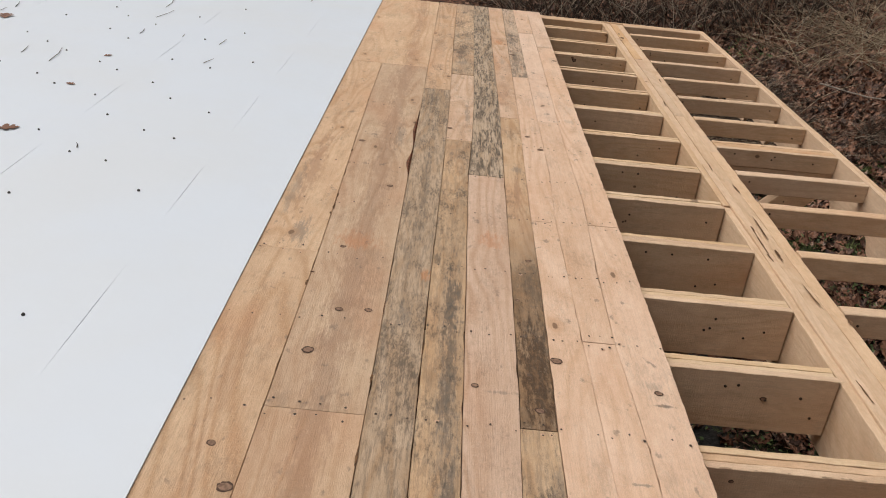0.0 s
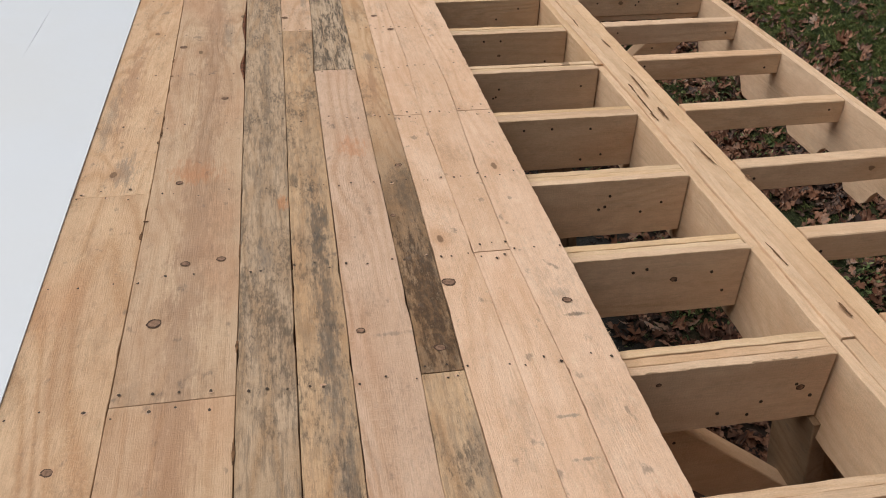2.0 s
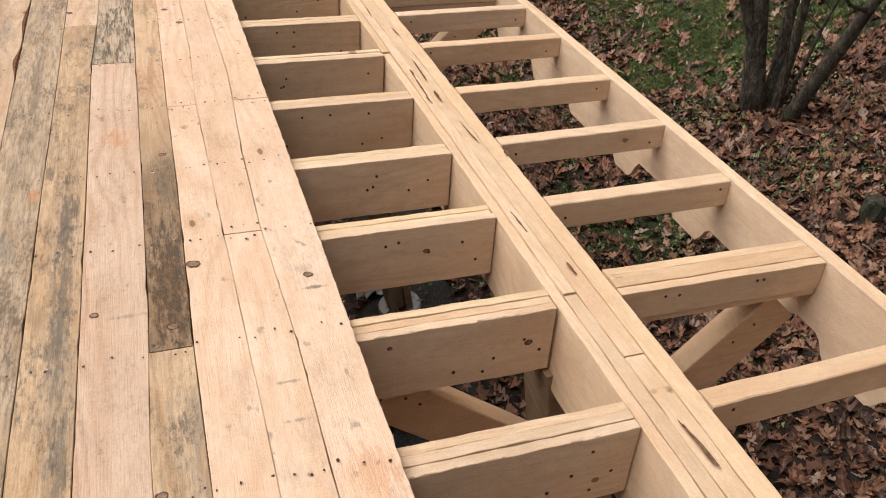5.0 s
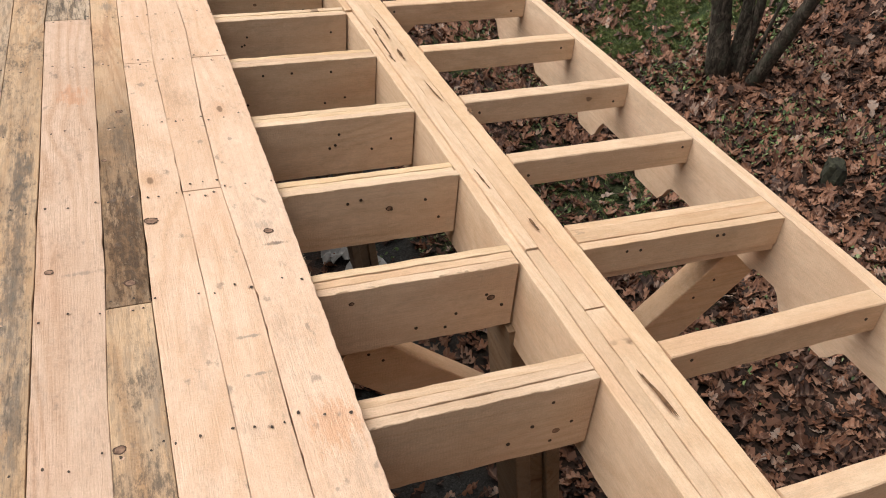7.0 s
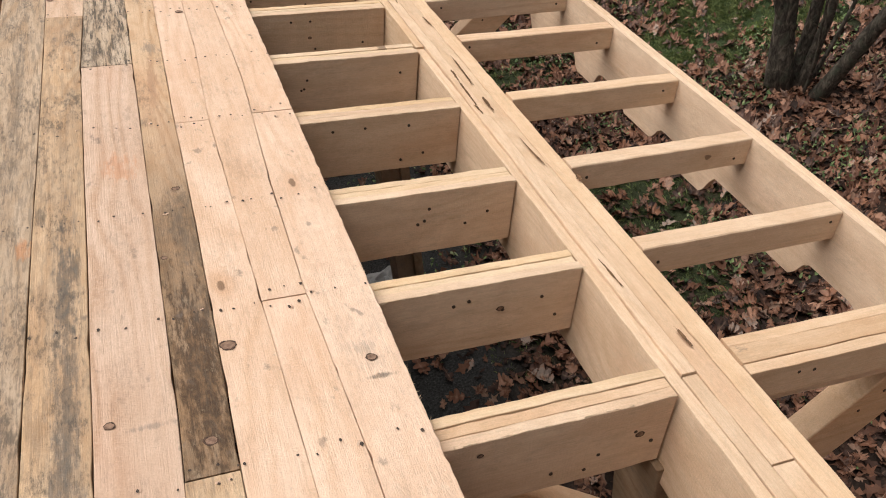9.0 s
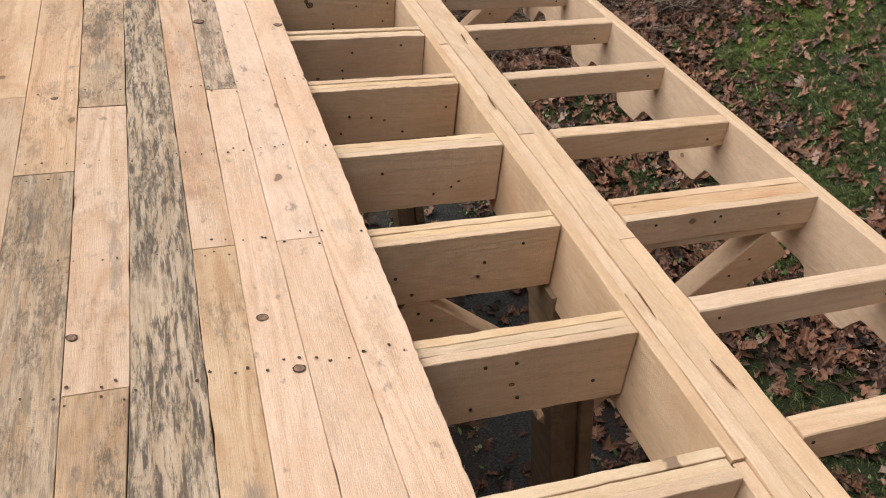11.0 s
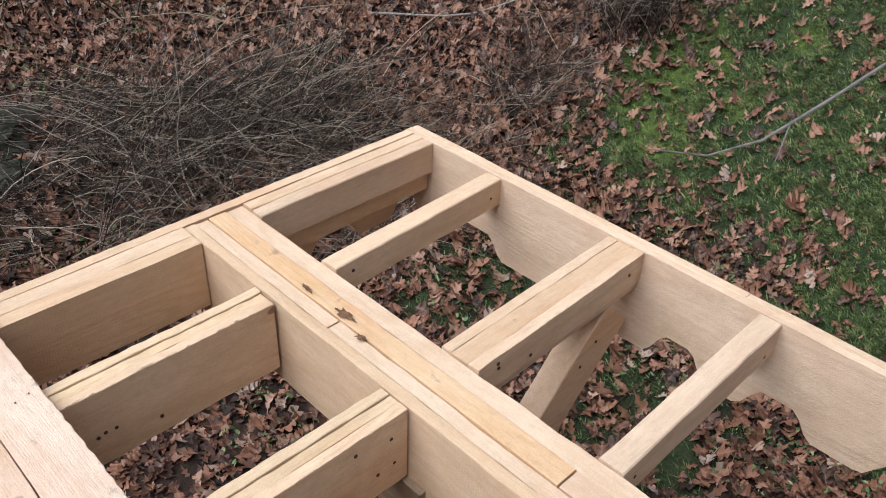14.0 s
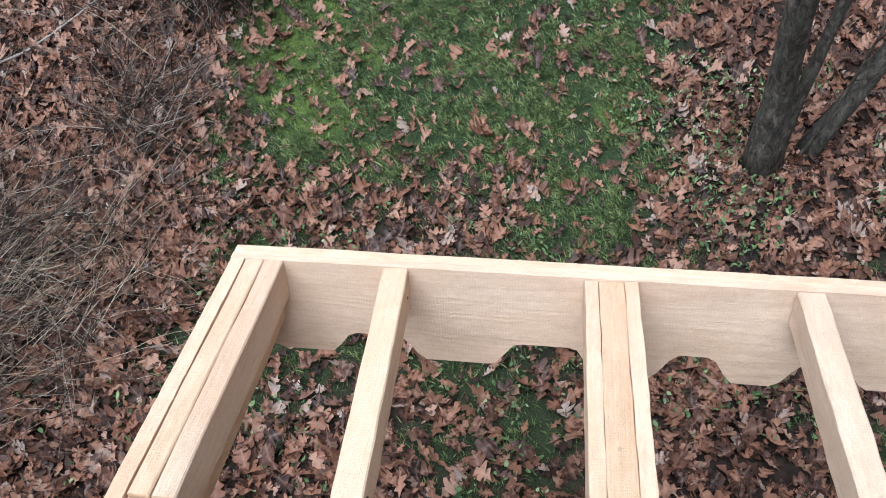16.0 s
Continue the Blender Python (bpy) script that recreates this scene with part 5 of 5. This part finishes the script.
part("knot_rings", rim_bm, knot_ring, deck, "dark bark rings of knots", "stuff")
part("knot_cores", core_bm, knot_core, deck, "brown knots", "stuff")
for y0, y1 in ((1.98, 2.29), (2.33, 2.79)):
    bm, rows = bmesh.new(), []
    for k in range(13):
        y = y0 + (y1 - y0) * k / 12
        w = max(0.0015, wane(y)) * (1 if 0 < k < 12 else 0.2)
        rows.append([bm.verts.new((-1.2925 - w * 1.05, y, 0.0215)), bm.verts.new((-1.2925 - w * 0.5, y, 0.0225 + rng.uniform(0, 0.0025))), bm.verts.new((-1.2925 - w * 0.06, y, 0.017))])
    for r0, r1 in zip(rows, rows[1:]):
        for k in range(2):
            bm.faces.new((r0[k], r0[k + 1], r1[k + 1], r1[k]))
    part("bark_edge", bm, bark_chip, deck, "reddish bark left on a plank edge")
bm = bmesh.new()
for x, y, hx, hy in ((-1.536, 1.62, 0.0035, 0.035), (-1.5365, 1.72, 0.003, 0.02), (-1.54, 1.56, 0.003, 0.012), (-1.535, 1.05, 0.003, 0.02), (-1.53, 1.12, 0.007, 0.004), (-1.54, 2.06, 0.006, 0.004), (-1.545, 2.2, 0.003, 0.02),
                     (-1.293, 0.60, 0.003, 0.02), (-1.294, 0.30, 0.003, 0.03), (-1.293, 0.95, 0.002, 0.04), (-1.171, 0.75, 0.002, 0.03)):
    lens(bm, x, y, 0.0266, hx, hy, 0.0, 12, 0.35)
part("edge_chips", bm, hollow_mat, deck, "dark chipped spots along the seams", "stuff")
bm = bmesh.new()
for _ in range(320):
    y, L = rng.uniform(-0.6, 5.6), rng.uniform(0.004, 0.02)
    sliver(bm, (-0.4975, y, rng.uniform(0.006, 0.024)), (-0.4965 + rng.uniform(0.001, 0.006), y + L * rng.choice((-1, 1)), rng.uniform(0.004, 0.03)), 0.0011)
part("splinters", bm, splinter_mat, deck, "pale torn fibres along the sawn edge", "stuff")
bm, torn = bmesh.new(), bmesh.new()
for x, y in nails:
    rad = rng.uniform(0.0021, 0.0039)
    ring = [bm.verts.new((x + rad * math.cos(t) * rng.uniform(0.6, 1.3), y + rad * 1.25 * math.sin(t) * rng.uniform(0.6, 1.3), 0.0268)) for t in (k * math.pi / 4 for k in range(8))]
    bm.faces.new(ring)
    if rng.random() < 0.25:
        a0, far = rng.uniform(0, 6.28), rad * rng.uniform(1.7, 2.6)
        arc = [a0 + 0.5 * k for k in range(5)]
        inner = [torn.verts.new((x + rad * 1.05 * math.cos(t), y + rad * 1.1 * math.sin(t), 0.0267)) for t in arc]
        outer = [torn.verts.new((x + far * math.cos(t), y + far * math.sin(t), 0.0275 if k in (1, 3) else 0.0264)) for k, t in enumerate(arc)]
        for k in range(4):
            torn.faces.new((inner[k], inner[k + 1], outer[k + 1], outer[k]))
part("nail_heads", bm, nail_mat, deck, "dark driven nail heads", "stuff")
part("torn_fibres", torn, plank_pink, deck, "pale wood torn up round nails", "stuff")

# ---------------------------------------------------------------- white membrane
sheet = thing("roof_membrane", (-4.0, 2.0, 0.03), "white sheet underlay screwed over the planks", "membrane", kind="structure")
edges = [-6.4, -4.9, -3.8, -2.72, -2.07, -1.732]
for a, b in zip(edges, edges[1:]):
    bm = bmesh.new()
    nx, ny = max(2, int((b - a) / 0.2)), 40
    top = [[bm.verts.new((a + 0.0003 + (b - a - 0.0006) * i / nx, Y0 + (Y1 - Y0) * j / ny, 0.0300 + 0.0008 * math.sin(3 * i + 1.3 * j))) for j in range(ny + 1)] for i in range(nx + 1)]
    for i in range(nx):
        for j in range(ny):
            bm.faces.new((top[i][j], top[i + 1][j], top[i + 1][j + 1], top[i][j + 1]))
    ext = bmesh.ops.extrude_face_region(bm, geom=bm.faces[:])
    for v in ext["geom"]:
        if isinstance(v, bmesh.types.BMVert):
            v.co.z = 0.026
    part("sheet", bm, membrane_mat, sheet)
bm = bmesh.new()
r = random.Random(61)
for i in range(22):
    for j in range(19):
        x = -2.26 - 0.185 * i + 0.03 * (j % 2) + r.uniform(-0.02, 0.02)
        y = 0.9 + 0.46 * j - 0.30 * ((i % 3)) + r.uniform(-0.06, 0.06) - 1.6
        if x < -6.3 or not Y0 < y < Y1 or r.random() < 0.25:
            continue
        rad = r.uniform(0.0045, 0.006)
        tube(bm, [(x, y, 0.030), (x, y, 0.034), (x, y, 0.037)], [rad, rad * 0.9, rad * 0.35], 7)
part("screw_heads", bm, screw_mat, sheet, "dark screw heads in staggered rows", "stuff")
bm = bmesh.new()
for k in range(26):
    x, y, a, L = r.uniform(-3.9, -2.2), r.uniform(1.5, 5.5), r.uniform(1.2, 1.9), r.uniform(0.05, 0.28)
    tube(bm, [(x, y, 0.033), (x + 0.5 * L * math.cos(a), y + 0.5 * L * math.sin(a), 0.036), (x + L * math.cos(a + 0.1), y + L * math.sin(a + 0.1), 0.033)], [0.0022, 0.002, 0.001], 4)
litter = thing("twig_litter", (-3.0, 3.0, 0.036), "loose twigs and pine needles lying on the white sheet", "twigs", kind="stuff")
part("twigs", bm, bark_mat, litter, "", "stuff")
for x, y, size, turn in ((-2.922, 2.052, 0.10, 0.4), (-3.808, 3.854, 0.13, 1.9), (-2.935, 2.699, 0.05, 2.8), (-2.969, 3.234, 0.05, 0.9)):
    leaf = thing("fallen_leaf", (x, y, 0.031), "dry brown oak leaf lying on the white sheet", "leaf", "leaves on the sheet")
    bm = bmesh.new()
    vs = [bm.verts.new((x + size * (p[0] * math.cos(turn) - p[1] * math.sin(turn)), y + size * (p[0] * math.sin(turn) + p[1] * math.cos(turn)), 0.0315 + size * 0.6 * (p[2] + 0.02))) for p in lv]
    for t in lt:
        bm.faces.new([vs[k] for k in t])
    part("blade", bm, leaf_mat, leaf)
